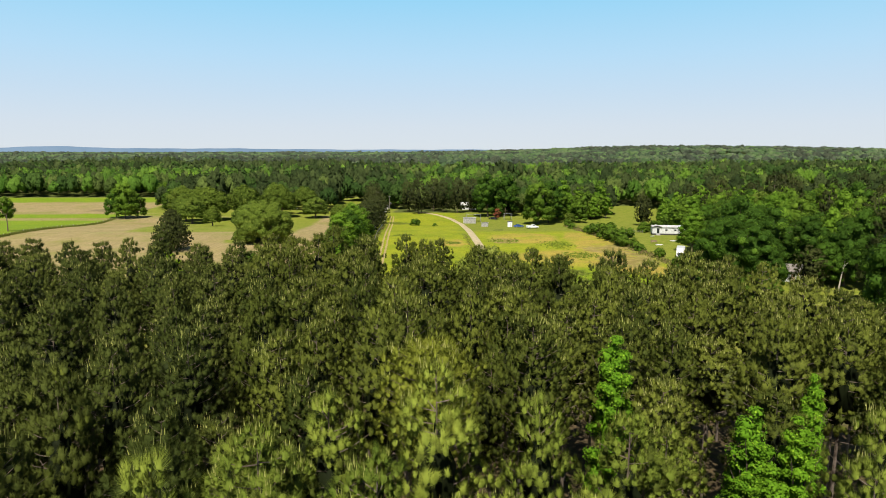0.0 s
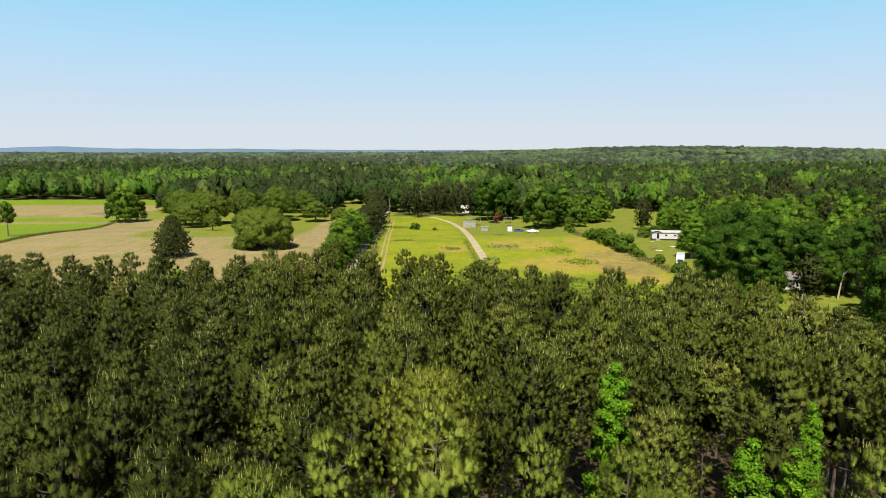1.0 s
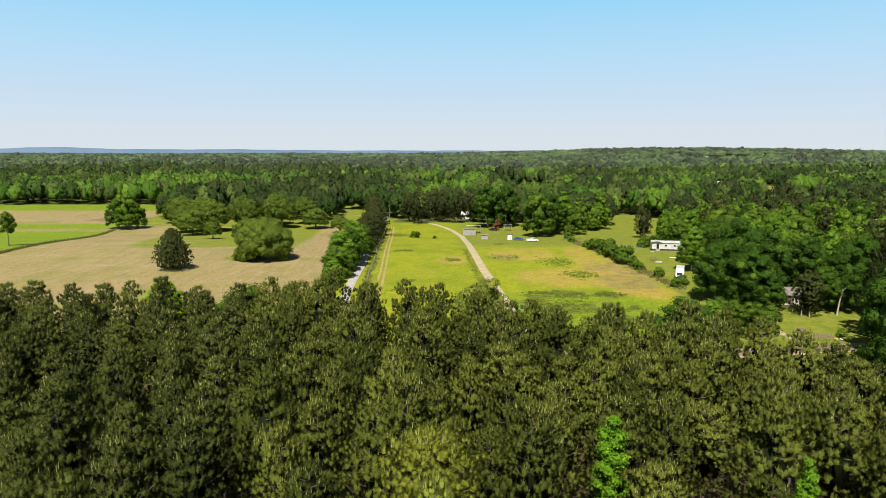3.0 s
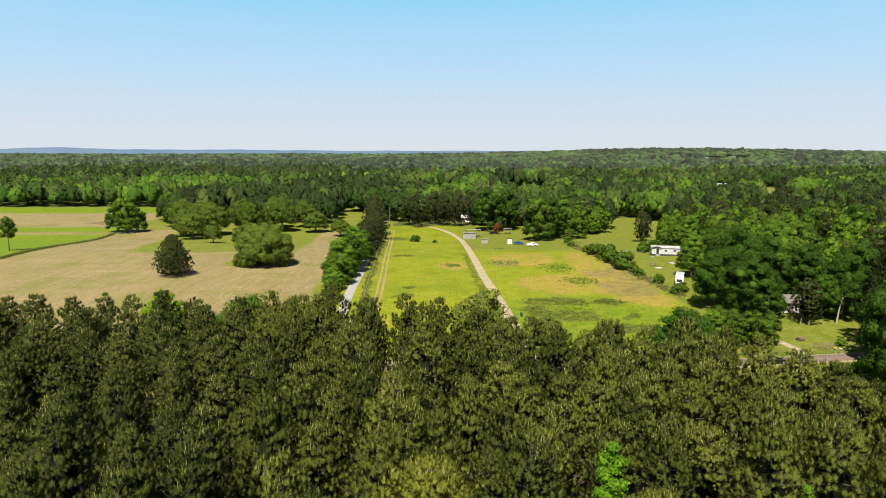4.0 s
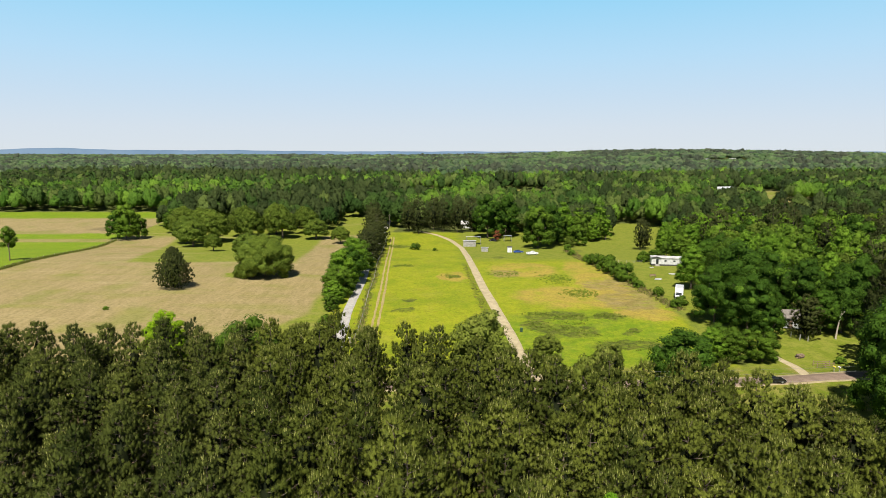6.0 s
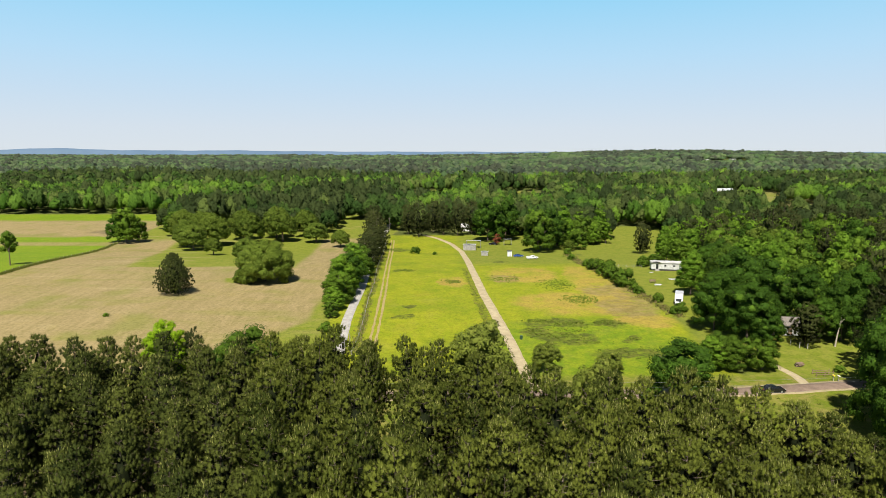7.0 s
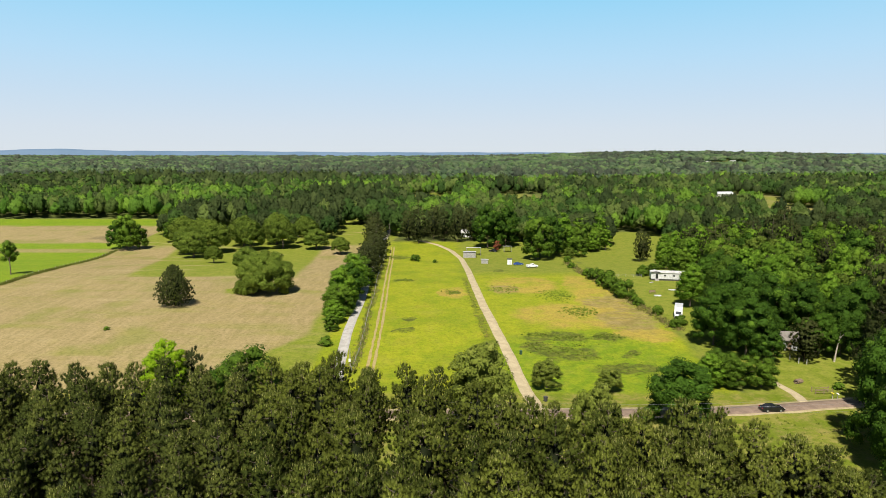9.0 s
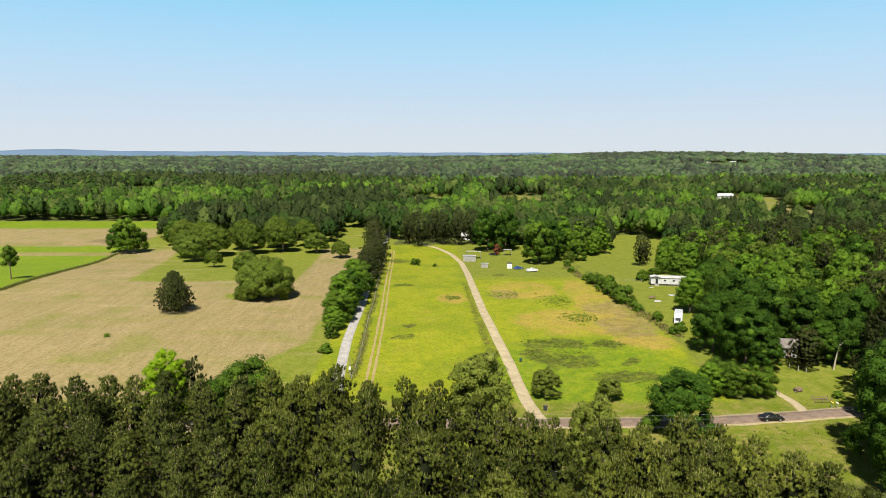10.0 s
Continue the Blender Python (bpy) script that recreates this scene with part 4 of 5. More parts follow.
def wood_mass(name, spots, kinds, tall, wide, lobes, leafs, leaf_size, label, seed, mats):
    """A wood too far off to count: many uneven crowns, joined."""
    rng = np.random.default_rng(seed)
    spots, kinds = np.asarray(spots, float), np.asarray(kinds)
    z = terrain(spots[:, 0], spots[:, 1])
    shape = rng.integers(0, 5, len(spots))
    grow = rng.uniform(0.62, 1.12, len(spots)) * np.array([noise.noise(Vector((a / 60, b / 60, 9.0))) * 0.28 + 1.0 for a, b in spots])
    vs, fs, sl, ns, ts, k = [], [], [], [], [], 0
    for pointed in (0, 1):
        for j in range(5):
            v, f, nn = crown_shape(rng, pointed, lobes, leafs, leaf_size / wide)
            here = np.flatnonzero((shape == j) & ((kinds == 0) == bool(pointed)))
            if not len(here):
                continue
            m = len(here)
            hgt = tall * grow[here] * (1.18 if pointed else 1.0)
            r = wide * rng.uniform(0.75, 1.2, m) * (0.92 if pointed else 1.0)
            a = rng.uniform(0, 2 * np.pi, m)
            ca_, sa_ = np.cos(a)[:, None], np.sin(a)[:, None]
            turn = lambda q: np.stack([q[None, :, 0] * ca_ - q[None, :, 1] * sa_, q[None, :, 0] * sa_ + q[None, :, 1] * ca_, np.repeat(q[None, :, 2], m, 0)], -1)
            p = turn(v) * np.stack([r, r, hgt * 0.48], 1)[:, None] + np.stack([spots[here, 0], spots[here, 1], z[here] + hgt * 0.52], 1)[:, None]
            vs.append(p.reshape(-1, 3))
            ns.append(turn(nn).reshape(-1, 3))
            fs.append((f[None] + (np.arange(m) * len(v))[:, None, None]).reshape(-1, 3) + k)
            sl.append(np.repeat(kinds[here], len(f)))
            ts.append(np.repeat(rng.random(m), len(v)))
            k += m * len(v)
    ob = mesh_object(name, np.concatenate(vs), np.concatenate(fs), mats, np.concatenate(sl), normals=np.concatenate(ns), tones=np.concatenate(ts))
    return tagged(ob, label, "woods", kind="stuff")


def wood_kinds(spots, rng):
    """Which trees stand where: belts of dark pine, belts of fresh broadleaf, and mixtures."""
    x, y = spots[:, 0], spots[:, 1]
    v = np.array([noise.noise(Vector((a / 150, b / 95, 3.0))) * 1.1 + noise.noise(Vector((a / 420, b / 240, 7.0))) * 0.7 for a, b in spots])
    near = lambda cx, cy, rx, ry: np.exp(-((x - cx) / rx) ** 2 - ((y - cy) / ry) ** 2)
    v = v - 0.55 * near(-95, 535, 75, 75) - 0.55 * near(-330, 1000, 260, 170) + 0.2 * near(-290, 560, 120, 70) + 0.5 * near(20, 500, 70, 60) + 0.12 * near(180, 420, 160, 160) - 0.5 * near(330, 480, 60, 60)
    v = v + rng.normal(0, 0.34, len(v))
    return np.digitize(v, (-0.42, 0.0, 0.32, 0.66))


def far_wood(name, y0, y1, step, tall, wide, lobes, leafs, leaf_size, label, seed, mats):
    rng = np.random.default_rng(seed + 50)
    spots = []
    for y in np.arange(y0, y1, step):
        xs = np.arange(-0.74 * y - 20, 0.74 * y + 20, step)
        spots.append(np.stack([xs, np.full(len(xs), y)], 1))
    spots = np.concatenate(spots)
    spots = spots + rng.uniform(-0.48, 0.48, spots.shape) * step
    spots = spots[np.array([wooded(a, b) for a, b in spots])]
    kinds = np.array((0, 1, 3, 2, 4))[wood_kinds(spots, rng)]
    return wood_mass(name, spots, kinds, tall, wide, lobes, leafs, leaf_size, label, seed, mats)


rest_spots = np.array([r[:2] for r in REST])
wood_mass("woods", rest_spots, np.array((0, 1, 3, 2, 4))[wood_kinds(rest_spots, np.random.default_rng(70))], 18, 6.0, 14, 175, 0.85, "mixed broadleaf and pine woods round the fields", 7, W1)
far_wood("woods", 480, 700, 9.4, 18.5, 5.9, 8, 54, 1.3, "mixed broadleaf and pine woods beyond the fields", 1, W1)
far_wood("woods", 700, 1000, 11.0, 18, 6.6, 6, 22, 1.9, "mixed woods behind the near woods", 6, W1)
far_wood("woods", 1000, 1600, 15.0, 16.5, 8.6, 4, 11, 2.8, "wide mixed woods in the middle distance", 2, W2_HAZED)
far_wood("woods", 1600, 2600, 22, 14, 12.5, 4, 5, 4.5, "distant woods on the low hills", 3, W2_HAZED)
far_wood("woods", 2600, 3350, 29, 11, 17, 3, 3, 7.0, "far woods near the horizon", 4, W2_HAZED)

# hills on the horizon with haze blue painted in, and the pale hazy sky that stands round the whole land
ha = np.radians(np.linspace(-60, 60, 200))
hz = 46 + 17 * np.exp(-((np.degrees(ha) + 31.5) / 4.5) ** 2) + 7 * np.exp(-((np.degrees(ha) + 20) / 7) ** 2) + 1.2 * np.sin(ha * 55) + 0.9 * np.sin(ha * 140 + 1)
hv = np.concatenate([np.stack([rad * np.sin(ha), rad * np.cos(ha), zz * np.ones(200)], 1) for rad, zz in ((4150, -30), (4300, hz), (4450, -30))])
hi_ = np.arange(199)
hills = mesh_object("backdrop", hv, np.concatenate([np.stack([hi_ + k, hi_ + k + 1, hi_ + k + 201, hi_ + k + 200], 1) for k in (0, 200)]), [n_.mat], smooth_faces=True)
tagged(hills, "low hills on the far horizon, blue with painted haze", "hills", kind="structure")

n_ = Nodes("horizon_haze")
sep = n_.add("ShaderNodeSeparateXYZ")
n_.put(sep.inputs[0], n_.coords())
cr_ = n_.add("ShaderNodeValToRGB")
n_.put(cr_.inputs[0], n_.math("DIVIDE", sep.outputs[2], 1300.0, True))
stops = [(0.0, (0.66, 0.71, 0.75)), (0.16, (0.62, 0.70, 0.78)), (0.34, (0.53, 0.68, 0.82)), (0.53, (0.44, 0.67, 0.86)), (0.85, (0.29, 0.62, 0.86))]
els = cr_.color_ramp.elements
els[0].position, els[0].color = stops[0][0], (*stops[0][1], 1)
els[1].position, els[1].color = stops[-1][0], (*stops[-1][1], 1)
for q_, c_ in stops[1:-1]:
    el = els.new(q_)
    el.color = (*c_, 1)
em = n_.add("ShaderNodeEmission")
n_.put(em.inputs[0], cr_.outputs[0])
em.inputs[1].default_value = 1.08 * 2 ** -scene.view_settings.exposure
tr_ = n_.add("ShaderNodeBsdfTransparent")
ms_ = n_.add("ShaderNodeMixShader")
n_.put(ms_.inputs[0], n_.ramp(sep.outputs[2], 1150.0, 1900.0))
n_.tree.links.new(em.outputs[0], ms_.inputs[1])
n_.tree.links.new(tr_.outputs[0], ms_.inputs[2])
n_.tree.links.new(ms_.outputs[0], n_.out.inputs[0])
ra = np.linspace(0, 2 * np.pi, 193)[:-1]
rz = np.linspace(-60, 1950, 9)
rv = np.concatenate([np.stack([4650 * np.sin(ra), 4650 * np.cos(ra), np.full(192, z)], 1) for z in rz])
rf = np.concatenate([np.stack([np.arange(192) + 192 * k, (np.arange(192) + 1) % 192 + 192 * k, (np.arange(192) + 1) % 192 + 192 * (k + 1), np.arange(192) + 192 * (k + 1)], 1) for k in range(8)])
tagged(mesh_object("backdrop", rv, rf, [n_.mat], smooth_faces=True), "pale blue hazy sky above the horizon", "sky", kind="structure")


# ---- buildings, vehicles and yard things ----
def paint(name, a, b, scale=1.2, rough=0.6, metal=0.0, bump=0.1, spec=0.3):
    return plain_material(name, a, b, scale, rough, metal, bump, 0.01, spec)


M_WHITE = paint("white_siding", (0.48, 0.48, 0.47), (0.66, 0.66, 0.65))
M_ROOF_PALE = paint("pale_roof", (0.34, 0.33, 0.32), (0.50, 0.49, 0.47), 0.9, 0.8)
M_ROOF_BROWN = paint("brown_shingles", (0.13, 0.115, 0.10), (0.22, 0.195, 0.17), 0.9, 0.9)
M_ROOF_METAL = paint("tin_roof", (0.62, 0.63, 0.64), (0.78, 0.79, 0.80), 0.7, 0.4, 0.4)
M_GREY_WOOD = paint("weathered_boards", (0.26, 0.25, 0.23), (0.42, 0.40, 0.37), 2.0, 0.9, 0, 0.4)
M_BROWN_WOOD = paint("brown_boards", (0.16, 0.11, 0.07), (0.28, 0.20, 0.13), 2.0, 0.9, 0, 0.4)
M_POLE = paint("grey_pole", (0.20, 0.17, 0.14), (0.32, 0.28, 0.24), 2.0, 0.9)
M_GLASS = paint("dark_glass", (0.015, 0.018, 0.02), (0.03, 0.035, 0.04), 1.0, 0.08, 0, 0.0, 0.6)
M_BLACK = paint("black_lacquer", (0.008, 0.008, 0.010), (0.015, 0.015, 0.018), 1.0, 0.15, 0, 0.0, 0.6)
M_BLUE = paint("blue_lacquer", (0.03, 0.07, 0.22), (0.04, 0.09, 0.28), 1.0, 0.2, 0, 0.0, 0.5)
M_CAR_WHITE = paint("white_lacquer", (0.74, 0.74, 0.74), (0.82, 0.82, 0.82), 1.0, 0.25, 0, 0.0, 0.5)
M_RUBBER = paint("tyre_rubber", (0.02, 0.02, 0.02), (0.04, 0.04, 0.04), 4.0, 0.9)
M_RIM = paint("wheel_rim", (0.45, 0.45, 0.46), (0.62, 0.62, 0.63), 2.0, 0.35, 0.7)
M_DARK = paint("dark_skirting", (0.05, 0.045, 0.04), (0.10, 0.09, 0.08), 1.5, 0.9)
M_YELLOW = paint("yellow_paint", (0.75, 0.62, 0.05), (0.85, 0.72, 0.10), 2.0, 0.5)
M_RED = paint("rusty_red", (0.26, 0.05, 0.03), (0.38, 0.10, 0.06), 1.5, 0.7)
M_BIN = paint("green_plastic", (0.03, 0.07, 0.045), (0.05, 0.10, 0.06), 2.0, 0.5)
M_BIN_DARK = paint("grey_plastic", (0.04, 0.04, 0.045), (0.07, 0.07, 0.075), 2.0, 0.5)
M_WIRE = paint("cable", (0.18, 0.18, 0.18), (0.30, 0.30, 0.30), 2.0, 0.6)
M_LAMP = paint("lamp_lens", (0.55, 0.53, 0.48), (0.65, 0.63, 0.58), 3.0, 0.15, 0, 0.0, 0.6)
M_TAIL = paint("tail_lens", (0.30, 0.01, 0.01), (0.40, 0.02, 0.02), 3.0, 0.2, 0, 0.0, 0.6)


def box(w, d, h, x=0.0, y=0.0, z=0.0, bevel=0.0, bm=None):
    """A block w by d by h whose underside's middle is at x, y, z."""
    bm = bm or bmesh.new()
    made = bmesh.ops.create_cube(bm, size=1, matrix=Matrix.Translation((x, y, z + h / 2)) @ Matrix.Diagonal((w, d, h, 1)))
    if bevel:
        edges = {e for v in made["verts"] for e in v.link_edges}
        bmesh.ops.bevel(bm, geom=list(edges), offset=bevel, segments=2, affect="EDGES", profile=0.6)
    return bm


def cyl(r, depth, m, seg=14, r2=None, bm=None):
    bm = bm or bmesh.new()
    bmesh.ops.create_cone(bm, cap_ends=True, segments=seg, radius1=r, radius2=r if r2 is None else r2, depth=depth, matrix=m)
    return bm


def thing_at(name, x, y, turn, label, category, group="", sink=0.03):
    ob = new(name)
    ob.matrix_basis = pose(x, y, land(x, y) - sink, 0, 0, turn)
    return tagged(ob, label, category, group)


def gable(length, width, rise, over, thick, z):
    """A low gabled roof along x with eaves."""
    bm = bmesh.new()
    l, w = length / 2 + over, width / 2 + over
    low = z - rise * over / (width / 2)
    ring = [(-w, low), (0, z + rise), (w, low), (w, low + thick), (0, z + rise + thick), (-w, low + thick)]
    sides = []
    for x in (-l, l):
        sides.append([bm.verts.new((x, a, b)) for a, b in ring])
    for i in range(6):
        j = (i + 1) % 6
        bm.faces.new((sides[0][i], sides[0][j], sides[1][j], sides[1][i]))
    for s in sides:
        bm.faces.new((s[0], s[1], s[4], s[5]))
        bm.faces.new((s[1], s[2], s[3], s[4]))
    bmesh.ops.recalc_face_normals(bm, faces=bm.faces)
    return bm


def house_walls(length, width, height, rise, z):
    bm = bmesh.new()
    l, w = length / 2, width / 2
    ring = [(-w, z), (w, z), (w, z + height), (0, z + height + rise - 0.03), (-w, z + height)]
    a = [bm.verts.new((-l, p, q)) for p, q in ring]
    b = [bm.verts.new((l, p, q)) for p, q in ring]
    for i in range(5):
        j = (i + 1) % 5
        bm.faces.new((a[i], a[j], b[j], b[i]))
    bm.faces.new(a)
    bm.faces.new(b)
    bmesh.ops.recalc_face_normals(bm, faces=bm.faces)
    return bm


def window_on(thing, x, y, z, w, h, face):
    """A framed window standing 3 cm proud of a wall that faces -y or -x."""
    size = (w, 0.07, h) if face == "y" else (0.07, w, h)
    fr = part("window", box(*size, x, y, z, 0.012), M_WHITE, thing)
    inner = (w - 0.16, 0.05, h - 0.16) if face == "y" else (0.05, w - 0.16, h - 0.16)
    off = (0, -0.03) if face == "y" else (-0.03, 0)
    part("pane", box(*inner, x + off[0], y + off[1], z + 0.08), M_GLASS, fr, "dark window pane")


def mobile_home(x, y, turn):
    t = thing_at("mobile_home", x, y, turn, "long white single-wide mobile home with a low pale roof", "mobile home")
    part("skirting", box(16.6, 4.0, 0.75, 0, 0, 0), M_DARK, t, "dark open skirting")
    part("wall", house_walls(17.0, 4.3, 2.5, 0.55, 0.7), M_WHITE, t)
    part("roof", gable(17.0, 4.3, 0.55, 0.25, 0.12, 3.2), M_ROOF_PALE, t, "pale weathered roof")
    for i in range(1, 17):
        part("siding_seam", box(0.04, 0.03, 2.4, -8.5 + i, -2.16, 0.75), M_ROOF_PALE, t)
    d = part("door", box(0.95, 0.08, 2.0, -6.3, -2.18, 0.8, 0.01), M_GLASS, t, "dark open doorway")
    part("door_frame", box(1.2, 0.06, 2.15, -6.3, -2.165, 0.75, 0.01), M_WHITE, d)
    for wx in (-3.2, 0.2, 3.6, 6.5):
        window_on(t, wx, -2.17, 1.75, 1.0, 0.75, "y")
    window_on(t, -8.52, 0.4, 1.7, 1.0, 0.9, "x")
    s = part("step", box(1.5, 1.0, 0.35, -6.3, -2.8, 0.0), M_GREY_WOOD, t, "wooden door steps")
    part("step_tread", box(1.5, 0.5, 0.7, -6.3, -2.45, 0.0), M_GREY_WOOD, s)
    part("gable_porch", gable(3.0, 3.4, 0.5, 0.2, 0.1, 3.35), M_ROOF_PALE, t).matrix_basis = pose(-6.8, -1.0, 0.05, 0, 0, 90)
    return t


def house(x, y, turn):
    t = thing_at("house", x, y, turn, "small white house with a brown shingle roof behind the trees", "house")
    part("wall", house_walls(11, 7, 2.8, 1.3, 0.0), M_WHITE, t)
    part("roof", gable(11, 7, 1.3, 0.45, 0.16, 2.8), M_ROOF_BROWN, t, "brown shingle roof")
    part("door", box(0.95, 0.08, 2.05, 1.0, -3.53, 0.1, 0.01), M_BROWN_WOOD, t, "brown front door")
    for wx in (-3.6, -1.4, 3.6):
        window_on(t, wx, -3.52, 1.0, 1.1, 1.3, "y")
    window_on(t, -5.52, 0.0, 1.0, 1.1, 1.3, "x")
    return t


def wheel(parent, x, y, r, w):
    t = part("wheel", cyl(r, w, pose(x, y, r, 90, 0, 0), 20), M_RUBBER, parent, "black tyre")
    part("rim", cyl(r * 0.62, w + 0.04, pose(x, y, r, 90, 0, 0), 14), M_RIM, t, "metal wheel rim")


def body_shell(profile, width, tuck):
    """A car's body: its side outline swept across the width, with the upper part drawn in."""
    bm = bmesh.new()
    top = max(p[1] for p in profile)
    rings = []
    for s in (-1, -0.94, 0.94, 1):
        ring = []
        for px, pz in profile:
            up = max(0.0, (pz - 0.85) / max(0.01, top - 0.85))
            half = width / 2 * (1 - tuck * up)
            inset = 0.05 if abs(s) == 1 else 0.0
            ring.append(bm.verts.new((px * (1 - inset * 0.6), half * s, pz - inset * (0.6 if pz > 0.6 else -0.6))))
        rings.append(ring)
    n = len(profile)
    for a, b in zip(rings, rings[1:]):
        for i in range(n):
            j = (i + 1) % n
            bm.faces.new((a[i], a[j], b[j], b[i]))
    bm.faces.new(rings[0])
    bm.faces.new(rings[-1])
    bmesh.ops.recalc_face_normals(bm, faces=bm.faces)
    return bm


SEDAN = [(-2.35, 0.35), (-2.40, 0.75), (-2.25, 0.98), (-1.55, 1.06), (-0.95, 1.42), (0.15, 1.46), (1.05, 1.02), (2.05, 0.86), (2.36, 0.66), (2.38, 0.35)]


def sedan(x, y, turn, coat, label, group=""):
    t = thing_at("car", x, y, turn, label, "car", group, -0.02)
    part("body", body_shell(SEDAN, 1.8, 0.18), coat, t)
    for s in (-1, 1):
        bm = bmesh.new()
        pts = [(-1.35, 1.06), (-0.88, 1.36), (0.12, 1.39), (0.85, 1.05)]
        vs = [bm.verts.new((px, s * (0.89 - 0.16 * max(0, (pz - 0.95) / 0.6)), pz)) for px, pz in pts]
        bm.faces.new(vs)
        ext = bmesh.ops.extrude_face_region(bm, geom=list(bm.faces))
        bmesh.ops.translate(bm, verts=[v for v in ext["geom"] if isinstance(v, bmesh.types.BMVert)], vec=(0, s * 0.02, 0))
        part("side_window", bm, M_GLASS, t, "dark side window")
        part("headlight", box(0.12, 0.36, 0.14, 2.30, s * 0.62, 0.62, 0.02), M_LAMP, t, "clear headlight")
        part("tail_light", box(0.10, 0.34, 0.14, -2.36, s * 0.62, 0.78, 0.02), M_TAIL, t, "red tail light")
        part("mirror", box(0.18, 0.14, 0.12, 0.72, s * 0.95, 1.02, 0.03), coat, t)
        for wx in (-1.38, 1.42):
            wheel(t, wx, s * 0.80, 0.33, 0.22)
    wind = part("windscreen", box(0.02, 1.34, 0.86, 0, 0, -0.43), M_GLASS, t, "dark windscreen")
    wind.matrix_basis = pose(0.62, 0, 1.27, 0, -64, 0)
    back = part("rear_window", box(0.02, 1.3, 0.62, 0, 0, -0.31), M_GLASS, t, "dark rear window")
    back.matrix_basis = pose(-1.27, 0, 1.27, 0, 59, 0)
    return t


def pickup(x, y, turn):
    t = thing_at("pickup_truck", x, y, turn, "white pickup truck parked on the grass", "truck", "", -0.02)
    prof = [(-2.7, 0.5), (-2.72, 1.05), (-0.55, 1.08), (-0.45, 1.78), (0.75, 1.82), (1.35, 1.18), (2.55, 1.05), (2.70, 0.8), (2.68, 0.48)]
    part("body", body_shell(prof, 1.95, 0.12), M_CAR_WHITE, t)
    part("bed", box(1.95, 1.5, 0.06, -1.62, 0, 1.06), M_DARK, t, "dark open load bed")
    for s in (-1, 1):
        part("side_window", box(1.0, 0.04, 0.45, 0.25, s * 0.90, 1.24, 0.01), M_GLASS, t, "dark side window")
        part("bed_rail", box(2.1, 0.1, 0.3, -1.62, s * 0.9, 1.05, 0.02), M_CAR_WHITE, t)
        for wx in (-1.65, 1.7):
            wheel(t, wx, s * 0.86, 0.39, 0.25)
    w_ = part("windscreen", box(0.02, 1.5, 0.8, 0, 0, -0.4), M_GLASS, t, "dark windscreen")
    w_.matrix_basis = pose(1.10, 0, 1.54, 0, -43, 0)
    return t


def box_truck(x, y, turn):
    t = thing_at("box_truck", x, y, turn, "white box truck with its cab toward the road", "truck", "", -0.02)
    part("cargo_box", box(5.6, 2.4, 2.5, -1.2, 0, 0.9, 0.04), M_CAR_WHITE, t)
    part("roof_panel", box(5.45, 2.25, 0.05, -1.2, 0, 3.4, 0.01), M_ROOF_METAL, t, "pale grey roof panel")
    part("chassis", box(7.4, 1.0, 0.3, -0.2, 0, 0.5), M_DARK, t, "dark chassis")
    cab = part("cab", body_shell([(1.65, 0.55), (1.65, 2.15), (2.35, 2.15), (2.95, 1.35), (3.75, 1.15), (3.85, 0.55)], 2.05, 0.14), M_CAR_WHITE, t)
    ws = part("windscreen", box(0.03, 1.6, 0.95, 0, 0, -0.47), M_GLASS, cab, "dark windscreen")
    ws.matrix_basis = pose(2.68, 0, 1.77, 0, -37, 0)
    part("grille", box(0.08, 1.2, 0.35, 3.82, 0, 0.68, 0.02), M_DARK, cab, "dark grille")
    for s in (-1, 1):
        part("headlight", box(0.08, 0.3, 0.22, 3.82, s * 0.82, 0.75, 0.02), M_LAMP, cab, "clear headlight")
        part("side_window", box(0.6, 0.04, 0.55, 2.15, s * 0.95, 1.42, 0.01), M_GLASS, cab, "dark side window")
        for wx in (-2.6, 2.9):
            wheel(t, wx, s * 0.95, 0.45, 0.28)
    return t


def plank_shed(x, y, turn, w, d, h, label, roof_lift=0.35):
    t = thing_at("shed", x, y, turn, label, "shed")
    part("core", box(w - 0.1, d - 0.1, h - 0.02), M_DARK, t)
    k = int(w / 0.42)
    for i in range(k):
        bx = -w / 2 + (i + 0.5) * w / k
        part("board", box(w / k - 0.03, 0.05, h, bx, -d / 2, 0.0), M_GREY_WOOD, t)
    k = int(d / 0.42)
    for i in range(k):
        by = -d / 2 + (i + 0.5) * d / k
        for s in (-1, 1):
            part("board", box(0.05, d / k - 0.03, h, s * w / 2, by, 0.0), M_GREY_WOOD, t)
    roof = part("roof", box(w + 0.6, d + 0.6, 0.08, 0, 0, 0, 0.01), M_ROOF_METAL, t, "pale tin roof")
    roof.matrix_basis = pose(0, 0, h + roof_lift * 0.5, math.degrees(math.atan2(-roof_lift, d)), 0, 0)
    return t


def canopy(x, y, turn, w, d, h, label):
    t = thing_at("carport", x, y, turn, label, "carport")
    for sx in (-1, 1):
        for sy in (-1, 1):
            part("post", cyl(0.07, h, pose(sx * (w / 2 - 0.2), sy * (d / 2 - 0.2), h / 2), 8), M_GREY_WOOD, t)
    roof = part("roof", box(w, d, 0.1, 0, 0, 0, 0.01), M_ROOF_METAL, t, "pale tin roof")
    roof.matrix_basis = pose(0, 0, h + 0.02, -6, 0, 0)
    return t


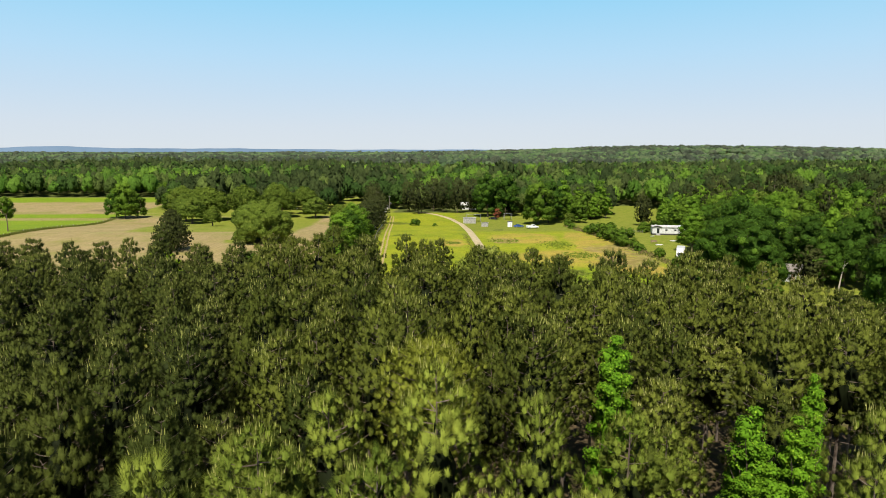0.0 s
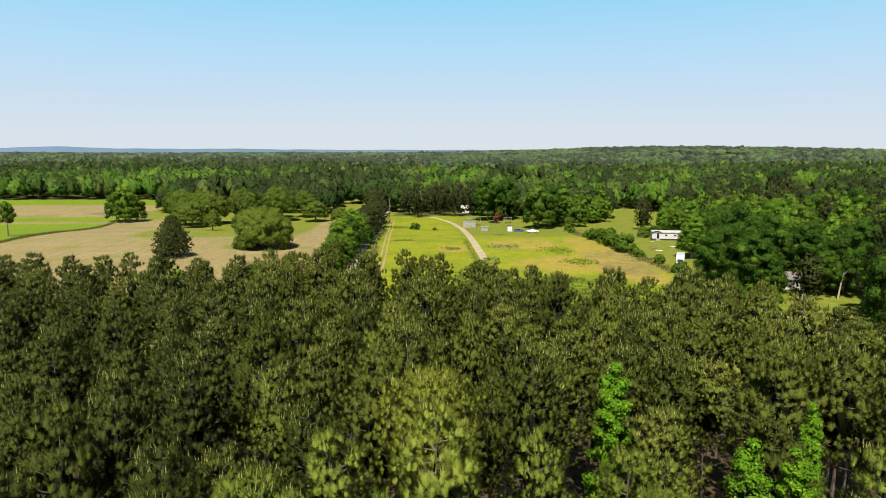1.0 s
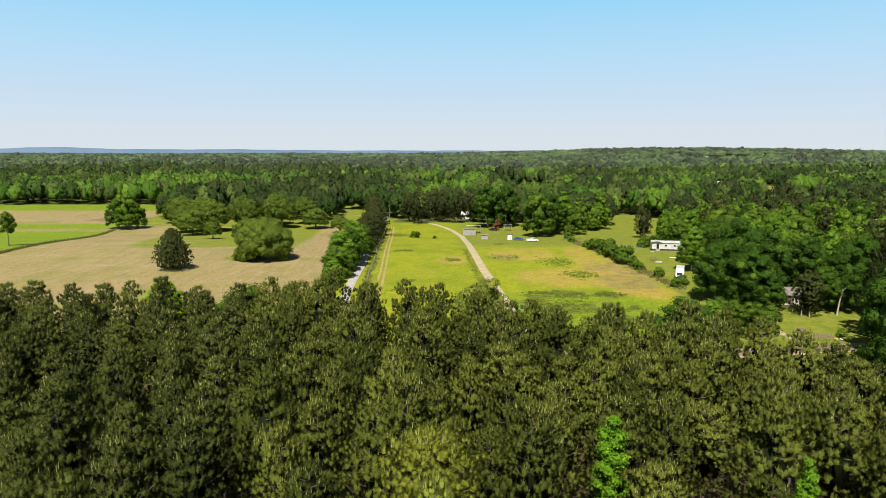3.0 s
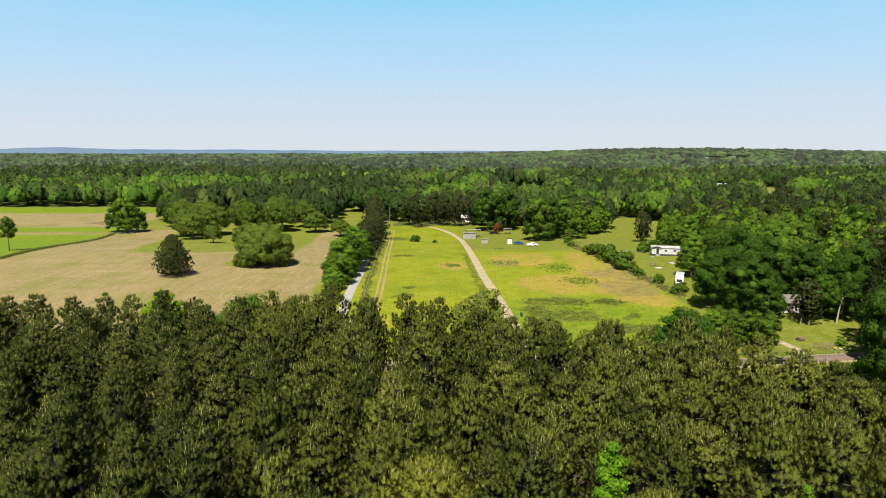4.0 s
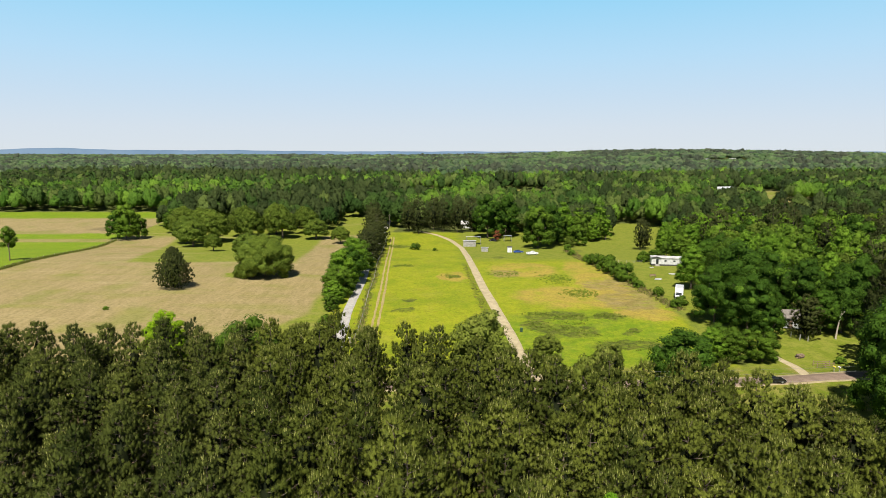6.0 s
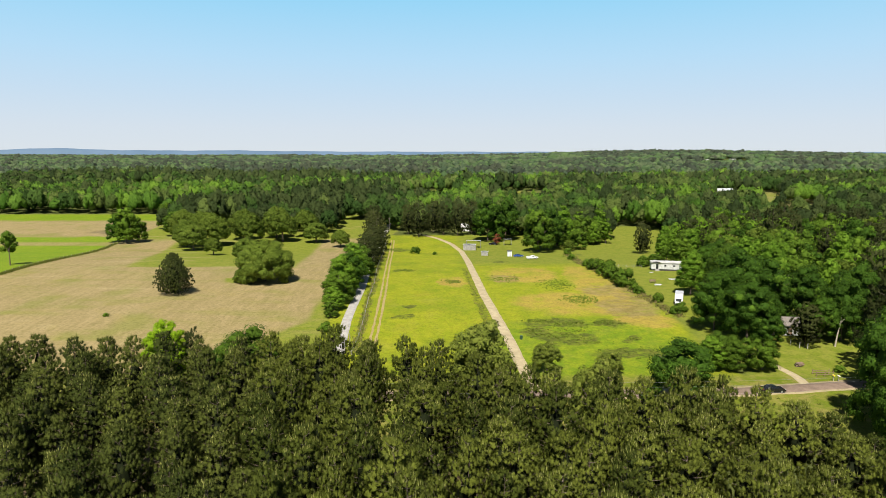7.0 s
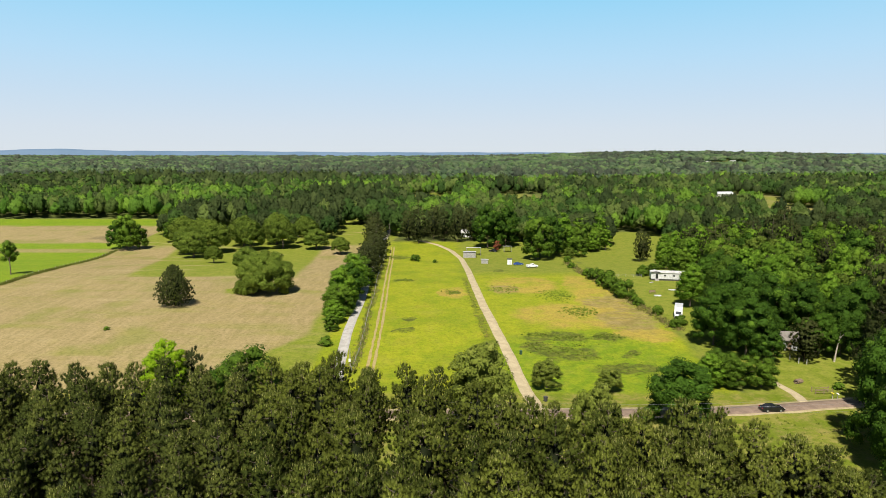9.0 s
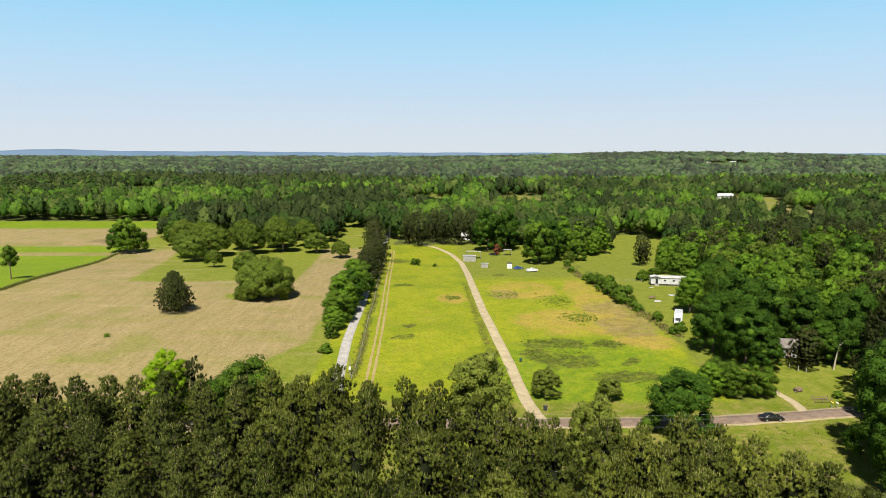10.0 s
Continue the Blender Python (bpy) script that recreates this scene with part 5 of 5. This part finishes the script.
def wheelie_bin(x, y, turn, coat, label):
    t = thing_at("wheeled_bin", x, y, turn, label, "bin", "", 0.0)
    bm = bmesh.new()
    a = [bm.verts.new((sx * 0.24, sy * 0.28, 0.06)) for sx, sy in ((-1, -1), (1, -1), (1, 1), (-1, 1))]
    b = [bm.verts.new((sx * 0.30, sy * 0.36, 1.0)) for sx, sy in ((-1, -1), (1, -1), (1, 1), (-1, 1))]
    for i in range(4):
        j = (i + 1) % 4
        bm.faces.new((a[i], a[j], b[j], b[i]))
    bm.faces.new(a[::-1])
    bm.faces.new(b)
    part("tub", bm, coat, t)
    part("lid", box(0.66, 0.80, 0.07, 0, 0, 1.0, 0.02), coat, t)
    part("handle", cyl(0.02, 0.5, pose(0, 0.42, 0.98, 0, 90, 0), 8), coat, t)
    for s in (-1, 1):
        part("wheel", cyl(0.12, 0.06, pose(s * 0.28, 0.26, 0.12, 0, 90, 0), 12), M_RUBBER, t, "black wheel")
    return t


def utility_pole(x, y, h, label, arm=True):
    t = thing_at("utility_pole", x, y, 0, label, "pole", "", 0.3)
    part("pole", cyl(0.15, h, pose(0, 0, h / 2), 10, 0.10), M_POLE, t)
    if arm:
        part("crossarm", box(2.0, 0.1, 0.12, 0, -0.15, h - 0.7, 0.01), M_POLE, t)
        for s in (-0.9, 0.0, 0.9):
            part("insulator", cyl(0.05, 0.18, pose(s, -0.15, h - 0.5), 8, 0.03), M_WHITE, t, "pale insulator")
    else:
        part("meter_box", box(0.5, 0.3, 0.75, -0.05, -0.22, h * 0.36, 0.02), M_CAR_WHITE, t, "white box on the pole")
    return t


def cable(points, label):
    """A hanging cable."""
    cu = bpy.data.curves.new("power_line", "CURVE")
    cu.dimensions, cu.bevel_depth, cu.bevel_resolution = "3D", 0.011, 1
    sp = cu.splines.new("POLY")
    sp.points.add(len(points) - 1)
    for p, c in zip(sp.points, points):
        p.co = (*c, 1)
    cu.materials.append(M_WIRE)
    return tagged(new("power_line", cu), label, "cable", "power lines along the road", "structure")


def fence(line, step, h, label, wires=3):
    t = new("fence")
    tagged(t, label, "fence")
    prev = None
    rng = random.Random(int(line[0][0] * 10))
    for (x0, y0), (x1, y1) in zip(line, line[1:]):
        k = max(1, int(math.hypot(x1 - x0, y1 - y0) / step))
        for i in range(k):
            px, py = x0 + (x1 - x0) * i / k, y0 + (y1 - y0) * i / k
            z = land(px, py)
            post = part("post", cyl(0.06, h + 0.3, pose(px, py, z + h / 2 - 0.15, rng.uniform(-3, 3), rng.uniform(-3, 3), 0), 6), M_GREY_WOOD, t)
            if prev:
                v, f = join([tube([(prev[0], prev[1], prev[2] + h * q), (px, py, z + h * q)], [0.012, 0.012], 3) for q in np.linspace(0.35, 0.9, wires)])
                mesh_object("wire", v, f, [M_WIRE], parent=t)
            prev = (px, py, z)
    return t


mobile_home(92.0, 250.5, -9)
house(91.0, 166.0, -8)
box_truck(73.2, 192.5, -112)
sedan(67.5, 124.4, 3.5, M_BLACK, "black sedan on the country road")
sedan(36.0, 299.5, 8, M_BLUE, "dark blue car parked under the trees")
pickup(41.2, 289.5, 15)
plank_shed(14.0, 332.0, -4, 6.4, 4.2, 2.9, "grey plank shed with a pale tin roof beside the driveway")
plank_shed(20.4, 306.5, -6, 3.2, 2.4, 2.0, "small grey plank pump shed on the lawn", 0.2)
canopy(16.5, 341, -4, 8.0, 4.5, 4.0, "open carport with a pale tin roof behind the shed")
canopy(36.0, 352, 5, 4.5, 3.5, 3.2, "small open shelter with a pale tin roof under the trees")
sedan(28.0, 352.0, 160, M_BLACK, "dark car standing under the trees")
sedan(-97.5, 414.0, 5, M_CAR_WHITE, "white car parked behind the grove")


def privy(x, y):
    t = thing_at("tall_white_box", x, y, -5, "tall narrow white hut beside the parked cars", "hut")
    part("wall", box(2.2, 2.0, 2.7, 0, 0, 0, 0.03), M_CAR_WHITE, t)
    part("roof", box(2.6, 2.4, 0.1, 0, 0, 2.7, 0.02), M_DARK, t, "dark flat roof")
    part("door", box(0.8, 0.06, 1.9, 0.3, -1.02, 0.1, 0.01), M_WHITE, t)


privy(32.2, 303.0)
at(pine_tree(83, M_NEEDLE_RUST, "dead rust-red conifer under the trees", 0.0, tall=6.0, radius=2.6, bare=0.3, clusters=60, needles=16, size=0.6, width=0.14, candles=0), 30.0, 353.0)
wheelie_bin(20.2, 158.5, 10, M_BIN, "green wheeled bin beside the driveway")
wheelie_bin(21.9, 129.2, 30, M_BIN_DARK, "dark grey wheeled bin at the driveway's mouth")
utility_pole(-22.6, 149.5, 5.0, "short grey pole with a white box beside the gravel road", False)
utility_pole(-34.9, 412, 9.5, "grey wooden utility pole at the wood's edge")
for k_, (z_, y_) in enumerate(((8.6, 107.0), (9.3, 107.4), (6.6, 108.2))):
    cable([(x_, y_ + 0.06 * (x_ - 40) * (x_ > 40), z_ - 0.9 + 0.9 * ((x_ - 40) / 60) ** 2) for x_ in np.linspace(-20, 100, 41)], "thin power cable above the roadside")
for x_ in (-20, 100):
    utility_pole(x_, 107.2 + (3.6 if x_ > 0 else 0), 10.0, "wooden utility pole beside the road")
FENCE_LINE = [(-21.9, 147), (-21.8, 160), (-22.3, 175), (-23.6, 197), (-24.3, 220), (-26.3, 248), (-29.0, 296), (-33.6, 375)]
fence([(-165.4, 232.1), (-170, 274), (-185, 355)], 4.5, 1.2, "old post and wire fence between hay and green field")
fence(FENCE_LINE, 5.0, 1.2, "overgrown post and wire fence along the gravel road")
fence([(63.0, 259.4), (85.0, 257.0)], 2.8, 1.2, "low wire fence across the yard")


# yard past the bend
def pen(x, y):
    t = thing_at("wooden_pen", x, y, 4, "low wooden pen with dark brush inside", "pen")
    for px, py in ((-1.9, -0.7), (1.9, -0.7), (1.9, 0.7), (-1.9, 0.7), (0, -0.7)):
        part("post", cyl(0.08, 1.3, pose(px, py, 0.65), 8), M_BROWN_WOOD, t)
    for py in (-0.7, 0.7):
        for z in (0.45, 0.9):
            part("rail", box(3.9, 0.06, 0.12, 0, py, z), M_BROWN_WOOD, t)


def mail_post(x, y, coat, label):
    t = thing_at("mailbox", x, y, 5, label, "mailbox")
    part("post", box(0.11, 0.11, 1.1), M_GREY_WOOD, t)
    bm = cyl(0.14, 0.6, pose(0, 0, 1.22, 90, 0, 0), 14)
    part("box", bm, coat, t)
    part("flag", box(0.03, 0.22, 0.12, 0.16, 0.1, 1.28), M_RED, t, "red flag")


def log_pile(x, y):
    t = thing_at("log_pile", x, y, 20, "heap of grey cut logs on the lawn", "log pile")
    rng = random.Random(3)
    for i in range(11):
        part("log", cyl(rng.uniform(0.10, 0.2), rng.uniform(1.2, 2.2), pose(rng.uniform(-0.7, 0.7), (i % 4 - 1.5) * 0.36, 0.16 + 0.26 * (i // 4), 0, 90, rng.uniform(-15, 15)), 8), M_BROWN_WOOD if i % 3 else M_BARK, t)


def snag(x, y):
    t = thing_at("dead_tree", x, y, 0, "bare pale leaning dead tree", "tree")
    v, f = join([tube([(0, 0, -0.2), (0.3, 0, 3), (0.9, 0.1, 6.4), (1.1, 0.1, 8.2)], [0.24, 0.18, 0.12, 0.05], 8), tube([(0.8, 0.1, 6.0), (1.7, 0.0, 7.2), (2.2, 0, 7.4)], [0.13, 0.09, 0.04], 6), tube([(0.75, 0, 5.6), (0.1, 0.2, 7.0)], [0.10, 0.03], 5)])
    mesh_object("trunk", v, f, [M_BARK_PALE], smooth_faces=True, parent=t)


pen(83.8, 134.6)
mail_post(84.2, 131.4, M_YELLOW, "yellow mailbox on a post by the road")
mail_post(85.2, 131.2, M_CAR_WHITE, "white mailbox on a post by the road")
log_pile(81.9, 140.6)
snag(99.6, 156.0)
for i, (x_, y_) in enumerate(((88.1, 155.7), (89.2, 153.6), (91.0, 153.2))):
    t_ = thing_at("bare_post", x_, y_, 0, "short weathered wooden post in the yard", "post", "yard posts")
    part("post", cyl(0.11, 1.6, pose(0, 0, 0.75), 8), M_GREY_WOOD, t_)


def table_junk(x, y, turn):
    t = thing_at("wooden_bench", x, y, turn, "weathered wooden bench on the lawn", "bench")
    part("seat", box(2.4, 0.6, 0.08, 0, 0, 0.5, 0.01), M_BROWN_WOOD, t)
    part("backrest", box(2.4, 0.07, 0.5, 0, 0.3, 0.62, 0.01), M_BROWN_WOOD, t)
    for sx in (-1, 1):
        for sy in (-1, 1):
            part("leg", box(0.1, 0.1, 0.5, sx * 1.05, sy * 0.22), M_BROWN_WOOD, t)


def sheet_pile(x, y, turn, w, d):
    t = thing_at("scrap_pile", x, y, turn, "flat pile of pale scrap sheets on the grass", "scrap")
    rng = random.Random(int(x))
    for i in range(4):
        s = part("sheet", box(w * rng.uniform(0.6, 1), d * rng.uniform(0.6, 1), 0.05, 0, 0, 0), M_ROOF_METAL, t)
        s.matrix_basis = pose(rng.uniform(-0.3, 0.3), rng.uniform(-0.3, 0.3), 0.06 * i + 0.02, 0, 0, rng.uniform(-30, 30))


table_junk(75.8, 225.0, 12)
sheet_pile(76.2, 221.0, 5, 2.6, 1.4)
sheet_pile(85.0, 230.5, -10, 3.0, 1.6)
sheet_pile(82.0, 244.5, 25, 1.6, 1.2)


# far buildings on their clearings
def far_house(x, y, turn, l, w, h, roof, label):
    t = thing_at("farmhouse", x, y, turn, label, "house")
    part("wall", house_walls(l, w, h, w * 0.2, 0.0), M_WHITE, t)
    part("roof", gable(l, w, w * 0.2, 0.8, 0.25, h), roof, t, "pale metal roof")
    for i in range(4):
        window_on(t, -l / 2 + l * (i + 0.5) / 4, -w / 2 - 0.02, 1.2, 1.3, 1.3, "y")


far_house(337, 768, 8, 24, 11, 4.2, M_ROOF_METAL, "long white farmhouse with a shining metal roof on a far clearing")
far_house(716, 1734, 20, 15, 9, 4, M_ROOF_PALE, "white house on the distant hill")
far_house(786, 1738, -10, 14, 9, 4, M_ROOF_PALE, "white house on the distant hill")
far_house(17, 416, 0, 10, 7, 3.0, M_ROOF_PALE, "white house half hidden among dark pines")
far_house(-158, 470, 10, 14, 8, 3.2, M_ROOF_METAL, "white outbuilding behind the oak grove")


# rough growth along the fences and in the meadow
def weed_mass(name, spots, size, mats, label, seed):
    rng = np.random.default_rng(seed)
    spots = np.asarray(spots)
    k = 12
    p = np.repeat(spots, k, 0) + rng.normal(0, 0.45, (len(spots) * k, 2)) * size[:, None].repeat(k, 0)
    z = terrain(p[:, 0], p[:, 1])
    s = size.repeat(k)
    base = np.column_stack([p, z - 0.05])
    way = unit(np.column_stack([rng.normal(0, 0.45, (len(p), 2)), np.ones(len(p))]))
    v, f, nor = blades(base, way, (s * rng.uniform(0.5, 1.3, len(p)))[:, None], 0.16, rng, unit(rng.normal(size=way.shape) * 0.6 + np.array((0, -0.45, 0.9))))
    ob = mesh_object(name, v, f, mats, rng.integers(0, len(mats), len(f)), normals=nor)
    return tagged(ob, label, "weeds", kind="stuff")


M_WEED = leaf_material("weeds", (0.070, 0.080, 0.016), (0.135, 0.140, 0.030), None, 0.2, 0.8, 0.05)
M_WEED_DRY = leaf_material("dry_weeds", (0.15, 0.115, 0.05), (0.25, 0.195, 0.09), None, 0.2, 0.8, 0.05)
M_WEED_GREEN = leaf_material("green_tufts", (0.085, 0.135, 0.014), (0.16, 0.215, 0.024), None, 0.2, 0.8, 0.05)
rng_g = np.random.default_rng(77)


def along(line, n, wide):
    line = np.asarray(line, float)
    seg = rng_g.integers(0, len(line) - 1, n)
    u = rng_g.random((n, 1))
    return line[seg] * (1 - u) + line[seg + 1] * u + rng_g.normal(0, wide, (n, 2))


a_ = along([(-165.4, 232.1), (-170, 274), (-185, 355)], 1100, 0.5)
weed_mass("weeds", a_, rng_g.uniform(0.4, 1.1, len(a_)), [M_WEED, M_WEED], "dark weeds along the old field fence", 1)
a_ = along(FENCE_LINE, 800, 0.5)
weed_mass("weeds", a_, rng_g.uniform(0.3, 0.9, len(a_)), [M_WEED_DRY, M_WEED, M_WEED_GREEN], "brown dry brush along the gravel road's fence", 2)
a_ = along([(62, 312), (60, 262), (64, 219), (68, 178)], 700, 1.1)
weed_mass("weeds", a_, rng_g.uniform(0.3, 0.9, len(a_)), [M_WEED, M_WEED_DRY], "rough weeds beside driveway and hedge", 3)


def patch(cx, cy, rx, ry, n):
    """Places strewn over an uneven oval."""
    a, r = rng_g.uniform(0, 2 * np.pi, n), np.sqrt(rng_g.random(n)) * (1 + 0.25 * rng_g.normal(size=n))
    return np.stack([cx + rx * r * np.cos(a), cy + ry * r * np.sin(a)], 1)


a_ = np.concatenate([patch(27, 173.5, 4, 1.8, 70), patch(36, 171.5, 5, 2.2, 80), patch(34, 166, 8, 4, 50), patch(46, 172.3, 4.2, 2.2, 90), patch(30, 161, 7, 2.4, 60), patch(36, 157, 6, 2.4, 40), patch(25.3, 165, 3, 3, 40), patch(49.3, 158.7, 2, 1.0, 20), patch(45, 149.4, 9, 4, 40)])
weed_mass("weeds", a_, rng_g.uniform(0.15, 0.5, len(a_)), [M_WEED, M_WEED, M_WEED_GREEN, M_WEED_GREEN], "dark tangled weeds in the wet part of the meadow", 4)
a_ = np.concatenate([patch(39.6, 221, 6.0, 9, 170), patch(43.7, 198, 5.4, 6.5, 190), patch(22.4, 231, 5.8, 6, 80), patch(3.5, 226.4, 2.8, 3.5, 40), patch(-15.4, 249, 3.5, 3, 60), patch(-25, 332, 6, 7, 90)])
weed_mass("weeds", a_, rng_g.uniform(0.2, 0.6, len(a_)), [M_WEED_GREEN, M_WEED_GREEN, M_WEED_GREEN, M_WEED], "green weed mounds standing above the dry grass", 5)
a_ = along([(8.6, 250), (10.0, 211), (11.1, 187), (12.8, 166)], 120, 0.6)
weed_mass("weeds", a_, rng_g.uniform(0.2, 0.55, len(a_)), [M_WEED_DRY, M_WEED, M_WEED_GREEN], "brown weeds along the driveway", 6)
a_ = np.concatenate([patch(74, 118, 22, 5, 70), patch(52, 108, 20, 8, 70)])
weed_mass("weeds", a_, rng_g.uniform(0.15, 0.45, len(a_)), [M_WEED_GREEN, M_WEED], "tall grass tufts on the road's verge", 7)
